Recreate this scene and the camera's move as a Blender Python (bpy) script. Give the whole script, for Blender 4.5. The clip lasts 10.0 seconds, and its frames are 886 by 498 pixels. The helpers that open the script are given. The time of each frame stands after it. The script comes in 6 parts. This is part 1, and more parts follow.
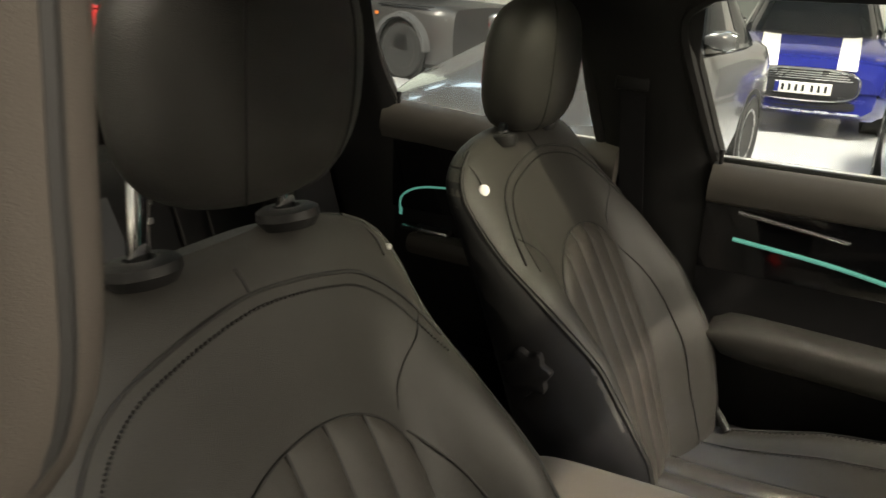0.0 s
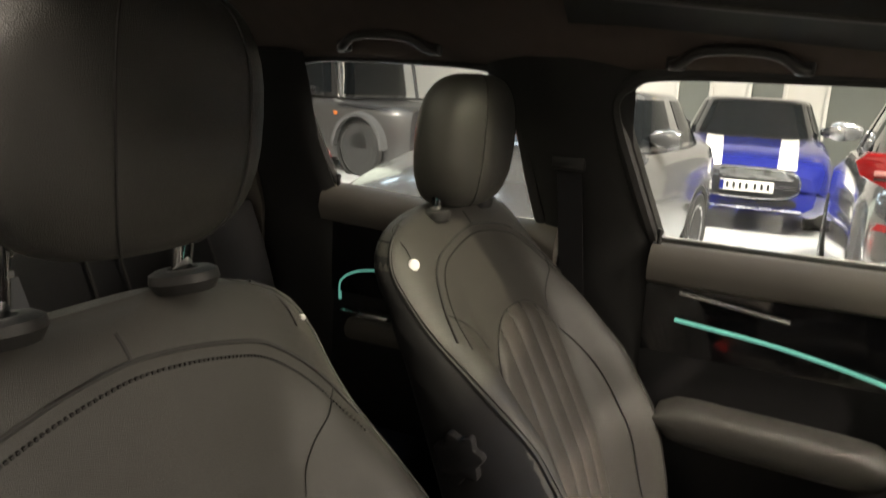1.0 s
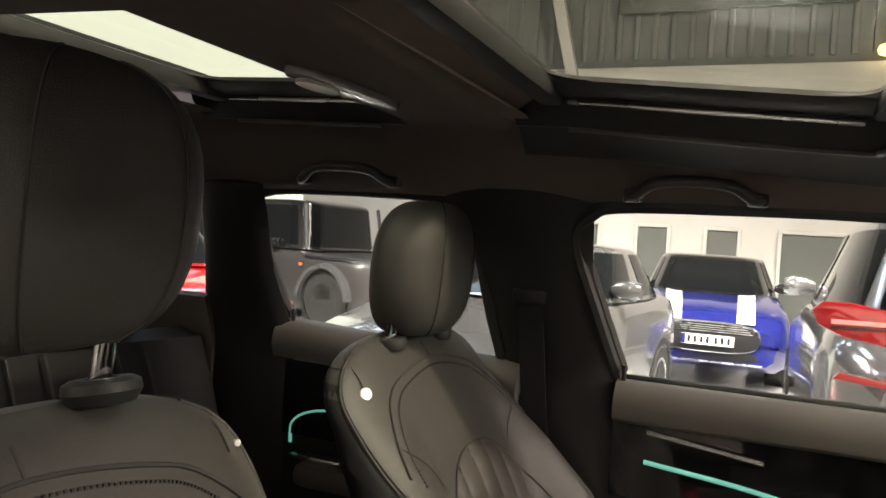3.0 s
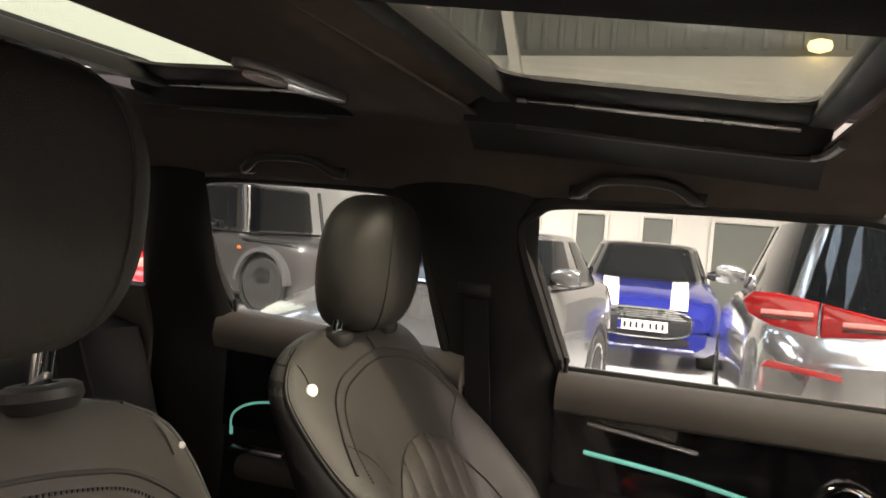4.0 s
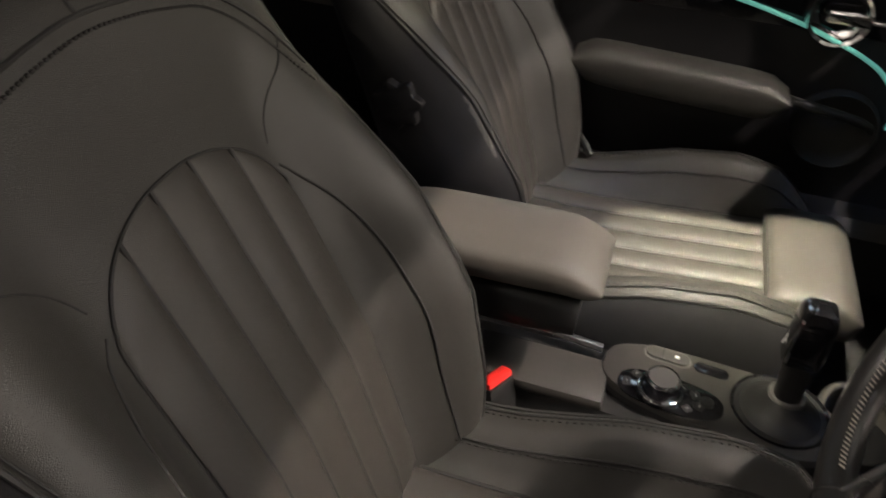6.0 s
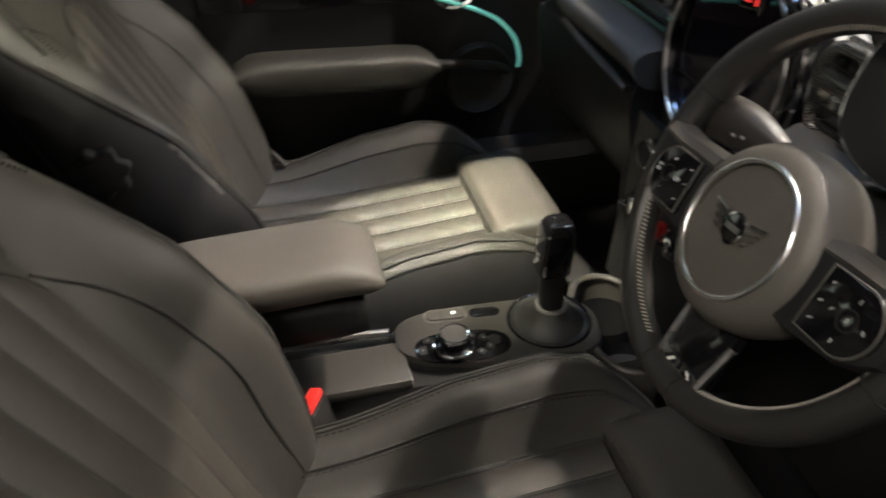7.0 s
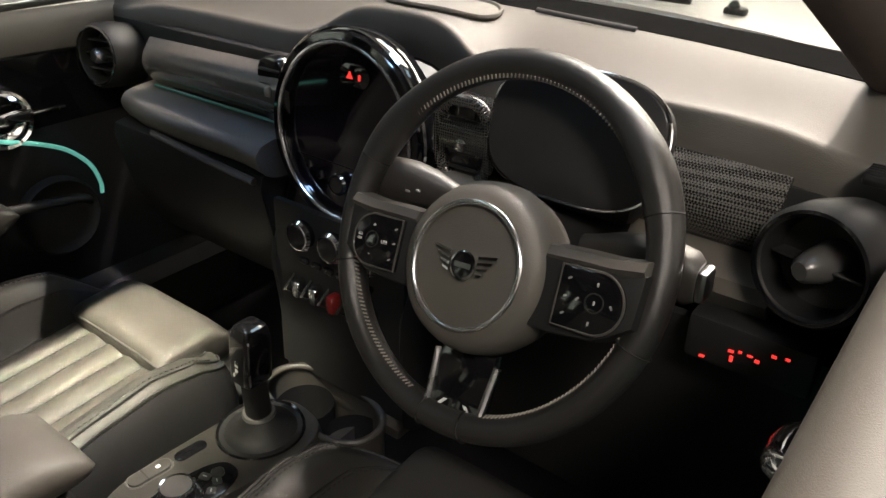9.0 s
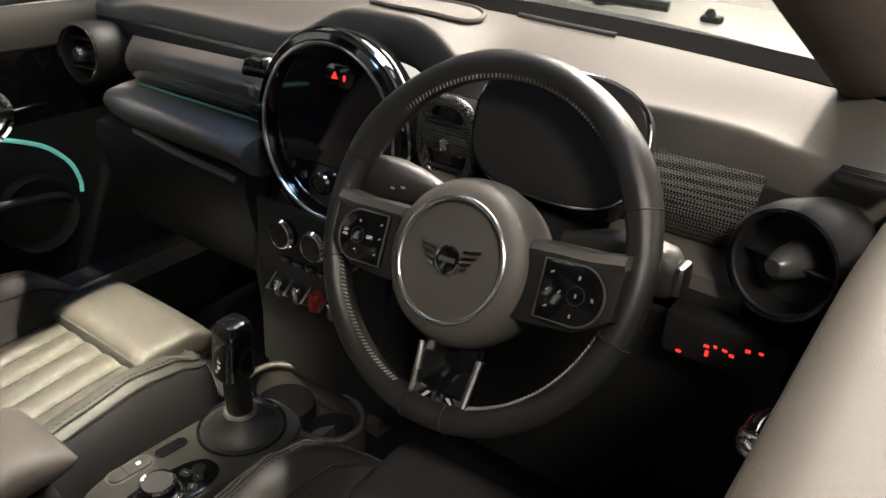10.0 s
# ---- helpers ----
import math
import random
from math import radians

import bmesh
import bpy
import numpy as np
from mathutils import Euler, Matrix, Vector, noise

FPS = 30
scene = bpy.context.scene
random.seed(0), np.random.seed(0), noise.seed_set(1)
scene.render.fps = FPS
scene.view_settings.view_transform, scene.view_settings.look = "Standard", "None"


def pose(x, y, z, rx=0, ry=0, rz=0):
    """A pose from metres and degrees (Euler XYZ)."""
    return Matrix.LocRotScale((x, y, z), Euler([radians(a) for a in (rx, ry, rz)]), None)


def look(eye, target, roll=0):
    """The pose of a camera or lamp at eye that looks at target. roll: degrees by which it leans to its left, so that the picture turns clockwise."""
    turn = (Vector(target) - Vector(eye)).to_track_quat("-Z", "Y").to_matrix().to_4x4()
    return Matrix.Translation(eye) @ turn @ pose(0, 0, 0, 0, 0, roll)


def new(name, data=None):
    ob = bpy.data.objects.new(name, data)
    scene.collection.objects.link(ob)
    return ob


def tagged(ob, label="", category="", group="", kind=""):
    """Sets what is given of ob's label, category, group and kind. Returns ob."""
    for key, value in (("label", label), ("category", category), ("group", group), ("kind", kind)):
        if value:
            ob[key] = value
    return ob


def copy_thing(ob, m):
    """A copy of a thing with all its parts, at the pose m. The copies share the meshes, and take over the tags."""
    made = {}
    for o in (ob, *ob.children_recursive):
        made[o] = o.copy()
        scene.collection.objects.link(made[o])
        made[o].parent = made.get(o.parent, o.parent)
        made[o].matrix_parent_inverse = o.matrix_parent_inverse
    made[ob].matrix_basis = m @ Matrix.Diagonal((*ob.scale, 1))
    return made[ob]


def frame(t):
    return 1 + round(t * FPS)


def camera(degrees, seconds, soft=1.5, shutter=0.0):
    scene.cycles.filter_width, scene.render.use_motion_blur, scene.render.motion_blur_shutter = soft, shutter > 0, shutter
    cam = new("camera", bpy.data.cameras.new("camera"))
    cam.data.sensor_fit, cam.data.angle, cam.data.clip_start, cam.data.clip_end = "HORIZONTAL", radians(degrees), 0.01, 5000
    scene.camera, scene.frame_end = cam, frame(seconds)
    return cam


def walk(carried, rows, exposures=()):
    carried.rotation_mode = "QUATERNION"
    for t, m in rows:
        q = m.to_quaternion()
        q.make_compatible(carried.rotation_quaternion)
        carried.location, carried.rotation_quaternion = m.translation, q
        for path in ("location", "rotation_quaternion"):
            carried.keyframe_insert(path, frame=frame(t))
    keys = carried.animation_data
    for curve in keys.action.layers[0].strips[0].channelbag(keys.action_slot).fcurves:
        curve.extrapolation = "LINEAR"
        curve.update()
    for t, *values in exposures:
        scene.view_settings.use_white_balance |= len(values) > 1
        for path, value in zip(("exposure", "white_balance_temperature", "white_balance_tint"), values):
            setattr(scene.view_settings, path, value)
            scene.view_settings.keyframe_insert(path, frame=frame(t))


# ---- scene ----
cam = camera(60.5, 10.0, shutter=0.4)
PATH = [
    (0, (0.759, -0.227, 1.269), (-0.902, -1.105, 0.583), 2.5),
    (0.5, (0.719, -0.207, 1.241), (-0.998, -1.03, 0.627), 2.5),
    (1, (0.711, -0.203, 1.230), (-1.055, -1.031, 0.796), 3.1),
    (1.5, (0.704, -0.197, 1.220), (-1.090, -1.055, 1.013), 3.6),
    (2, (0.682, -0.205, 1.208), (-1.122, -1.064, 1.118), 3.5),
    (3.3, (0.668, -0.206, 1.185), (-1.187, -0.943, 1.187), 4.2),
    (3.5, (0.664, -0.207, 1.188), (-1.212, -0.902, 1.192), 4.5),
    (4, (0.676, -0.215, 1.202), (-1.218, -0.854, 1.145), 4.6),
    (4.5, (0.703, -0.218, 1.213), (-1.153, -0.875, 0.861), 4.4),
    (5, (0.724, -0.215, 1.223), (-1.005, -0.9, 0.489), 4.7),
    (5.2, (0.731, -0.219, 1.224), (-0.939, -0.884, 0.346), 4.6),
    (5.5, (0.740, -0.213, 1.229), (-0.825, -0.832, 0.153), 5.0),
    (5.7, (0.744, -0.217, 1.223), (-0.785, -0.788, 0.063), 4.6),
    (6.8, (0.767, -0.326, 1.223), (-0.826, -0.093, 0.035), 1.3),
    (7, (0.767, -0.35, 1.225), (-0.806, 0.068, 0.062), 0.6),
    (7.5, (0.716, -0.383, 1.209), (-0.739, 0.432, 0.106), -0.4),
    (8, (0.686, -0.418, 1.219), (-0.581, 0.721, 0.171), -0.1),
    (8.5, (0.684, -0.45, 1.224), (-0.439, 0.875, 0.232), 0.5),
    (9, (0.684, -0.472, 1.222), (-0.388, 0.923, 0.271), 0.6),
    (9.5, (0.685, -0.487, 1.219), (-0.367, 0.931, 0.28), 1.3),
    (10, (0.689, -0.491, 1.218), (-0.34, 0.949, 0.287), 2.0),
]
walk(cam, [(t, look(eye, target, roll)) for t, eye, target, roll in PATH],
     [(0.0, 0.28, 6900, 7), (1.0, 0.62, 6900, 11), (2.0, 0.82, 6900, 15), (4.0, 0.80, 6900, 18), (4.6, 0.66, 7000, 25), (5.2, 0.05, 6800, 22),
      (6.0, 0.12, 6500, 15), (7.5, 0.44, 6500, 11), (10.0, 0.45, 6500, 12)])


# ---- world and lights ----
world = bpy.data.worlds.new("showroom_world")
scene.world = world
world.use_nodes = True
world.node_tree.nodes["Background"].inputs[0].default_value = (0.9, 0.93, 1.0, 1)
world.node_tree.nodes["Background"].inputs[1].default_value = 0.06


def area_lamp(name, eye, target, size, watts, colour=(1.0, 0.95, 0.87), size_y=None, spread=180):
    data = bpy.data.lights.new(name, "AREA")
    data.energy, data.color, data.shape, data.size = watts, colour, "RECTANGLE", size
    data.size_y = size_y or size
    data.spread = math.radians(spread)
    ob = new(name, data)
    ob.matrix_world = look(eye, target)
    return ob


# ceiling spotlights over the car (one behind it, one ahead), a bluish ceiling panel above its glass roof, and added
# fill
# lights with no visible source: one large beside the car, others ahead, behind and over the far row
area_lamp("ceiling_spotlight", (0.32, -1.10, 4.2), (-0.34, 0.03, 0.50), 0.07, 9.0, (1.0, 0.88, 0.75), None, 11)
area_lamp("ceiling_spotlight", (0.30, 2.20, 4.2), (-0.05, -0.20, 0.8), 0.10, 26, (1.0, 0.88, 0.75), None, 60)
area_lamp("ceiling_panel_light", (0.90, -0.20, 5.15), (-0.38, -0.36, 0.6), 0.85, 1.6, (0.25, 0.45, 1.0), None, 16)
# unseen fill on the open side, added to brighten the cabin
area_lamp("shop_front_daylight", (7.5, 1.6, 2.5), (0.0, -0.3, 0.9), 8.0, 72, (1.0, 0.91, 0.80), 3.0)
# unseen fills, added to lift the seats, the dash and the far row
area_lamp("ceiling_floodlight", (2.6, -2.4, 4.0), (0.3, -0.1, 0.9), 0.8, 105, (1.0, 0.90, 0.77))
area_lamp("ceiling_floodlight", (0.2, 8.2, 4.1), (0.0, -0.5, 0.9), 5.0, 560, (1.0, 0.90, 0.77), 2.0)
area_lamp("ceiling_floodlight", (-0.4, 4.8, 6.2), (0.0, 0.2, 0.9), 4.0, 620, (1.0, 0.90, 0.77), 2.0)
area_lamp("ceiling_floodlight", (-3.6, 1.4, 6.7), (-6.5, -0.8, 0), 2.4, 590, (1.0, 0.94, 0.86), None, 80)
area_lamp("ceiling_floodlight", (-3.0, -7.0, 6.7), (-6.0, -4.5, 0), 2.4, 590, (1.0, 0.94, 0.86), None, 80)


# ---- materials ----
def mat(name, colour, rough=0.5, metal=0.0, var=0.12, scale=30.0, bump=0.0, bump_scale=400.0, coat=0.0, spec=0.5,
        wear=0.08, emit=0.0, second=None, cells=False):
    m = bpy.data.materials.new(name)
    m.use_nodes = True
    nt = m.node_tree
    b = nt.nodes["Principled BSDF"]
    b.inputs["Metallic"].default_value = metal
    b.inputs["Coat Weight"].default_value = coat
    b.inputs["Coat Roughness"].default_value = 0.05
    b.inputs["Specular IOR Level"].default_value = spec
    tc = nt.nodes.new("ShaderNodeTexCoord")
    n1 = nt.nodes.new("ShaderNodeTexNoise")
    n1.inputs["Scale"].default_value, n1.inputs["Detail"].default_value = scale, 5
    nt.links.new(tc.outputs["Object"], n1.inputs["Vector"])
    mix = nt.nodes.new("ShaderNodeMix")
    mix.data_type = "RGBA"
    c = Vector(colour)
    d = Vector(second) if second else c * (1 + var)
    mix.inputs[6].default_value = (*(c * (1 - var)), 1)
    mix.inputs[7].default_value = (*d, 1)
    nt.links.new(n1.outputs["Fac"], mix.inputs[0])
    nt.links.new(mix.outputs[2], b.inputs["Base Color"])
    n2 = nt.nodes.new("ShaderNodeTexNoise")
    n2.inputs["Scale"].default_value, n2.inputs["Detail"].default_value = scale * 0.3, 3
    nt.links.new(tc.outputs["Object"], n2.inputs["Vector"])
    mr = nt.nodes.new("ShaderNodeMapRange")
    mr.inputs[3].default_value, mr.inputs[4].default_value = max(0.02, rough - wear), min(1, rough + wear)
    nt.links.new(n2.outputs["Fac"], mr.inputs[0])
    nt.links.new(mr.outputs[0], b.inputs["Roughness"])
    if bump:
        if cells:
            n3 = nt.nodes.new("ShaderNodeTexVoronoi")
            n3.feature = "DISTANCE_TO_EDGE"
        else:
            n3 = nt.nodes.new("ShaderNodeTexNoise")
        n3.inputs["Scale"].default_value = bump_scale
        nt.links.new(tc.outputs["Object"], n3.inputs["Vector"])
        bp = nt.nodes.new("ShaderNodeBump")
        bp.inputs["Strength"].default_value, bp.inputs["Distance"].default_value = bump, 0.001
        nt.links.new(n3.outputs[0], bp.inputs["Height"])
        nt.links.new(bp.outputs[0], b.inputs["Normal"])
    if emit:
        b.inputs["Emission Color"].default_value = (*colour, 1)
        b.inputs["Emission Strength"].default_value = emit
    return m


def glass(name, colour=(0.9, 0.95, 0.93), rough=0.0, gloss=0.9):
    m = bpy.data.materials.new(name)
    m.use_nodes = True
    nt = m.node_tree
    b = nt.nodes["Principled BSDF"]
    nt.nodes.remove(b)
    lw = nt.nodes.new("ShaderNodeLayerWeight")
    lw.inputs[0].default_value = 0.5
    pw, fr = nt.nodes.new("ShaderNodeMath"), nt.nodes.new("ShaderNodeMath")
    pw.operation, fr.operation = "POWER", "MULTIPLY_ADD"
    pw.inputs[1].default_value = 5.0
    fr.inputs[1].default_value, fr.inputs[2].default_value = gloss, gloss * 0.045
    nt.links.new(lw.outputs["Facing"], pw.inputs[0])
    nt.links.new(pw.outputs[0], fr.inputs[0])
    tr, gl, mx = (nt.nodes.new(k) for k in ("ShaderNodeBsdfTransparent", "ShaderNodeBsdfGlossy", "ShaderNodeMixShader"))
    tr.inputs[0].default_value = (*colour, 1)
    gl.inputs["Roughness"].default_value = rough
    nt.links.new(fr.outputs[0], mx.inputs[0])
    nt.links.new(tr.outputs[0], mx.inputs[1])
    nt.links.new(gl.outputs[0], mx.inputs[2])
    nt.links.new(mx.outputs[0], nt.nodes["Material Output"].inputs[0])
    return m


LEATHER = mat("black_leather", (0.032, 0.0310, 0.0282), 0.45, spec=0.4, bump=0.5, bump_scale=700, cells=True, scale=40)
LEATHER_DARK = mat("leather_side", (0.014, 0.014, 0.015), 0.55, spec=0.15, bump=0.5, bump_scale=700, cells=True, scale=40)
LEATHER_FLUTE = mat("fluted_leather", (0.038, 0.035, 0.031), 0.42, bump=0.5, bump_scale=800, cells=True, scale=50)
THREAD = mat("seam_thread", (0.016, 0.016, 0.015), 0.8)
THREAD_PALE = mat("stitch_thread", (0.35, 0.33, 0.29), 0.8)
PLASTIC = mat("black_plastic", (0.015, 0.015, 0.015), 0.5, spec=0.3, bump=0.35, bump_scale=900)
SOFT = mat("soft_dash_plastic", (0.092, 0.084, 0.073), 0.55, bump=0.4, bump_scale=900, scale=12)
SILLPAD = mat("door_sill_pad", (0.080, 0.073, 0.063), 0.6, bump=0.25, bump_scale=900, scale=12)
# lighter copy of the sill pad: light on the ledge is put into the colour
LEDGE_PAD_LIT = mat("dash_ledge_pad_lit", (0.118, 0.108, 0.094), 0.5, bump=0.3, bump_scale=900, scale=12)
PILLAR_TRIM = mat("pillar_trim_fabric", (0.046, 0.041, 0.036), 0.8, bump=0.3, bump_scale=900, scale=12, spec=0.2)
PIANO = mat("piano_black", (0.006, 0.006, 0.007), 0.08, coat=0.6, wear=0.04)
CHROME = mat("chrome", (0.82, 0.82, 0.83), 0.08, 1.0, var=0.03, wear=0.04)
SATIN = mat("satin_metal", (0.55, 0.55, 0.55), 0.28, 1.0, var=0.05)
BRIGHT = mat("polished_chrome_trim", (0.88, 0.88, 0.88), 0.24, 1.0, var=0.02, wear=0.05)
RUBBER = mat("rubber_seal", (0.012, 0.012, 0.012), 0.6)
FABRIC = mat("headliner_fabric", (0.092, 0.075, 0.067), 0.95, bump=0.5, bump_scale=1200, spec=0.1)
CARPET = mat("carpet", (0.010, 0.010, 0.011), 0.98, bump=0.8, bump_scale=900, spec=0.1)
AMBIENT = mat("ambient_light_strip", (0.16, 0.55, 0.46), 0.3, emit=0.32)
RED_GLOW = mat("red_indicator", (1.0, 0.05, 0.04), 0.4, emit=0.8)
GREY_INK = mat("grey_ink", (0.30, 0.30, 0.29), 0.6)
CERAMIC = mat("black_ceramic_print", (0.004, 0.004, 0.004), 0.9, spec=0.05)
WHITE_INK = mat("white_ink", (0.75, 0.75, 0.75), 0.6)
BUCKLE_RED = mat("red_button_plastic", (0.75, 0.03, 0.025), 0.35)
SCREEN = mat("dark_display_glass", (0.010, 0.007, 0.012), 0.05, wear=0.02, coat=0.5)
DECOR = mat("grey_decor_trim", (0.085, 0.080, 0.075), 0.20, coat=1.0, scale=90)
HANDLE_TRIM = mat("dark_satin_trim", (0.045, 0.042, 0.040), 0.3)
GLASS = glass("window_glass", (0.93, 0.95, 0.93))
ROOFGLASS = glass("tinted_roof_glass", (0.73, 0.75, 0.70), gloss=0.22)


# ---- builders ----
def ring_faces(bm, loops, closed=True, cap=True):
    """Joins loops of points into one skin."""
    vs = [[bm.verts.new(p) for p in lp] for lp in loops]
    n = len(vs[0])
    for a, b in zip(vs, vs[1:]):
        for i in range(n if closed else n - 1):
            bm.faces.new((a[i], a[(i + 1) % n], b[(i + 1) % n], b[i]))
    if cap and closed:
        bm.faces.new(vs[0][::-1])
        bm.faces.new(vs[-1])
    return bm


def loft(loops, cap=True):
    bm = ring_faces(bmesh.new(), loops, True, cap)
    bmesh.ops.recalc_face_normals(bm, faces=bm.faces)
    return bm


def box(c, d, bevel=0.0, seg=2, m=None):
    bm = bmesh.new()
    bmesh.ops.create_cube(bm, size=1, matrix=Matrix.Diagonal((*d, 1)))
    if bevel:
        bmesh.ops.bevel(bm, geom=bm.edges[:], offset=min(bevel, min(d) * 0.49), segments=seg, affect="EDGES", profile=0.5)
    bm.transform(Matrix.Translation(c) @ (m or Matrix.Identity(4)))
    return bm


def lathe(profile, n=32, m=None, cap=True):
    """Turns (radius, height) pairs about z."""
    loops = [[(r * math.cos(2 * math.pi * i / n), r * math.sin(2 * math.pi * i / n), h) for i in range(n)] for r, h in profile]
    bm = loft(loops, cap)
    if m:
        bm.transform(m)
    return bm


def tube(points, r, seg=8, closed=False, flat=1.0):
    """A round cord along points."""
    pts = [Vector(p) for p in points]
    n = len(pts)
    loops, up = [], None
    for i, p in enumerate(pts):
        a = pts[(i - 1) % n] if closed or i else p
        b = pts[(i + 1) % n] if closed or i < n - 1 else p
        d = (b - a).normalized()
        if up is None:
            up = d.orthogonal().normalized()
        up = (up - d * up.dot(d)).normalized()
        side = d.cross(up)
        loops.append([p + (up * math.cos(t) + side * math.sin(t) * flat) * r for t in (2 * math.pi * k / seg for k in range(seg))])
    if closed:
        loops.append(loops[0])
        bm = ring_faces(bmesh.new(), loops, True, False)
        bmesh.ops.remove_doubles(bm, verts=bm.verts, dist=1e-6)
    else:
        bm = ring_faces(bmesh.new(), loops, True, True)
    bmesh.ops.recalc_face_normals(bm, faces=bm.faces)
    return bm


def sheet(f, nu, nv, thick=0.0):
    """A surface f(u, v) over the unit square, with thickness."""
    loops = [[f(i / nu, j / nv) for i in range(nu + 1)] for j in range(nv + 1)]
    bm = ring_faces(bmesh.new(), loops, False, False)
    bmesh.ops.recalc_face_normals(bm, faces=bm.faces)
    if thick:
        bmesh.ops.solidify(bm, geom=bm.faces[:], thickness=thick)
        bmesh.ops.recalc_face_normals(bm, faces=bm.faces)
    return bm


def slab(poly, depth, m=None, bevel=0.0):
    """A flat outline in x, y, raised by depth."""
    bm = bmesh.new()
    f = bm.faces.new([bm.verts.new((x, y, 0)) for x, y in poly])
    top = bmesh.ops.extrude_face_region(bm, geom=[f])
    bmesh.ops.translate(bm, vec=(0, 0, depth), verts=[v for v in top["geom"] if isinstance(v, bmesh.types.BMVert)])
    bmesh.ops.recalc_face_normals(bm, faces=bm.faces)
    if bevel:
        bmesh.ops.bevel(bm, geom=[e for e in bm.edges if abs(e.verts[0].co.z - e.verts[1].co.z) < 1e-6 and e.verts[0].co.z > depth / 2],
                        offset=bevel, segments=2, affect="EDGES", profile=0.5)
    if m:
        bm.transform(m)
    return bm


def join(*bms):
    me = bpy.data.meshes.new("t")
    out = bmesh.new()
    for b in bms:
        b.to_mesh(me)
        out.from_mesh(me)
        b.free()
    bpy.data.meshes.remove(me)
    return out


def rounded(w, h, r, n=6):
    """A rectangle outline with round corners."""
    out = []
    for cx, cy, a in ((w / 2 - r, h / 2 - r, 0), (-w / 2 + r, h / 2 - r, 90), (-w / 2 + r, -h / 2 + r, 180), (w / 2 - r, -h / 2 + r, 270)):
        out += [(cx + r * math.cos(radians(a + 90 * k / n)), cy + r * math.sin(radians(a + 90 * k / n))) for k in range(n + 1)]
    return out


def oval(a, b, n=32, p=2.0):
    out = []
    for k in range(n):
        t = 2 * math.pi * k / n
        c, s = math.cos(t), math.sin(t)
        out.append((a * math.copysign(abs(c) ** (2 / p), c), b * math.copysign(abs(s) ** (2 / p), s)))
    return out


def smooth(points, n=8):
    """A Catmull-Rom line through points."""
    pts = [Vector(p) for p in points]
    pts = [pts[0] * 2 - pts[1]] + pts + [pts[-1] * 2 - pts[-2]]
    out = []
    for i in range(1, len(pts) - 2):
        a, b, c, d = pts[i - 1:i + 3]
        for k in range(n):
            t = k / n
            out.append(0.5 * (2 * b + (c - a) * t + (2 * a - 5 * b + 4 * c - d) * t * t + (3 * b - a - 3 * c + d) * t ** 3))
    return out + [pts[-2]]


def step(a, b, x):
    t = min(1, max(0, (x - a) / (b - a)))
    return t * t * (3 - 2 * t)


def thing(name, at, label, category, group="", kind="", turn=None):
    ob = new(name)
    ob.empty_display_size = 0.1
    ob.matrix_basis = Matrix.Translation(at) @ (turn or Matrix.Identity(4))
    return tagged(ob, label, category, group, kind)


def spot(ob):
    m = Matrix.Identity(4)
    while ob:
        m = ob.matrix_basis @ m
        ob = ob.parent
    return m


def part(name, bm, material, parent=None, label="", local=False, sharp=38, kind=""):
    """One mesh from bm, given in world places (or the parent's own, if local), under parent."""
    if parent and not local:
        bm.transform(spot(parent).inverted())
    me = bpy.data.meshes.new(name)
    bm.to_mesh(me)
    bm.free()
    me.materials.append(material)
    me.polygons.foreach_set("use_smooth", [True] * len(me.polygons))
    me.set_sharp_from_angle(angle=radians(sharp))
    ob = new(name, me)
    ob.parent = parent
    return tagged(ob, label, kind=kind)


def piece(name, bm, material, label, category="", kind="structure", group="", sharp=38):
    """One mesh that is a thing, or a piece of the setting, by itself."""
    ob = part(name, bm, material, None, "", sharp=sharp)
    return tagged(ob, label, category, group, kind)


def lettering(word, size, m, material, parent):
    """Raised letters in the built-in font, centred at m."""
    data = bpy.data.curves.new("lettering", "FONT")
    data.body, data.size, data.extrude = word, size, size * 0.03
    data.align_x, data.align_y, data.resolution_u = "CENTER", "CENTER", 2
    ob = new("lettering", data)
    bpy.context.view_layer.update()
    me = bpy.data.meshes.new_from_object(ob.evaluated_get(bpy.context.evaluated_depsgraph_get()))
    bpy.data.objects.remove(ob)
    bm = bmesh.new()
    bm.from_mesh(me)
    bm.transform(m)
    return part("lettering", bm, material, parent)


# ---- the car's shell ----
GROUND = -0.17


def side_x(z):
    """Half width of the cabin's inside at a height."""
    return 0.655 - max(0.0, z - 0.965) * 0.46 if z > 0.6 else 0.655


def roof_z(x, y):
    """The headliner, curving down at the sides."""
    a = abs(x)
    return 1.360 - 0.100 * step(0.36, 0.535, a) ** 1.4 - 0.03 * step(1.15, 1.7, -y)


def liner(x0, x1, y0, y1, nx=10, ny=10):
    return sheet(lambda u, v: (x0 + (x1 - x0) * u, y0 + (y1 - y0) * v, roof_z(x0 + (x1 - x0) * u, y0 + (y1 - y0) * v)), nx, ny, -0.004)


EDGE = 0.528
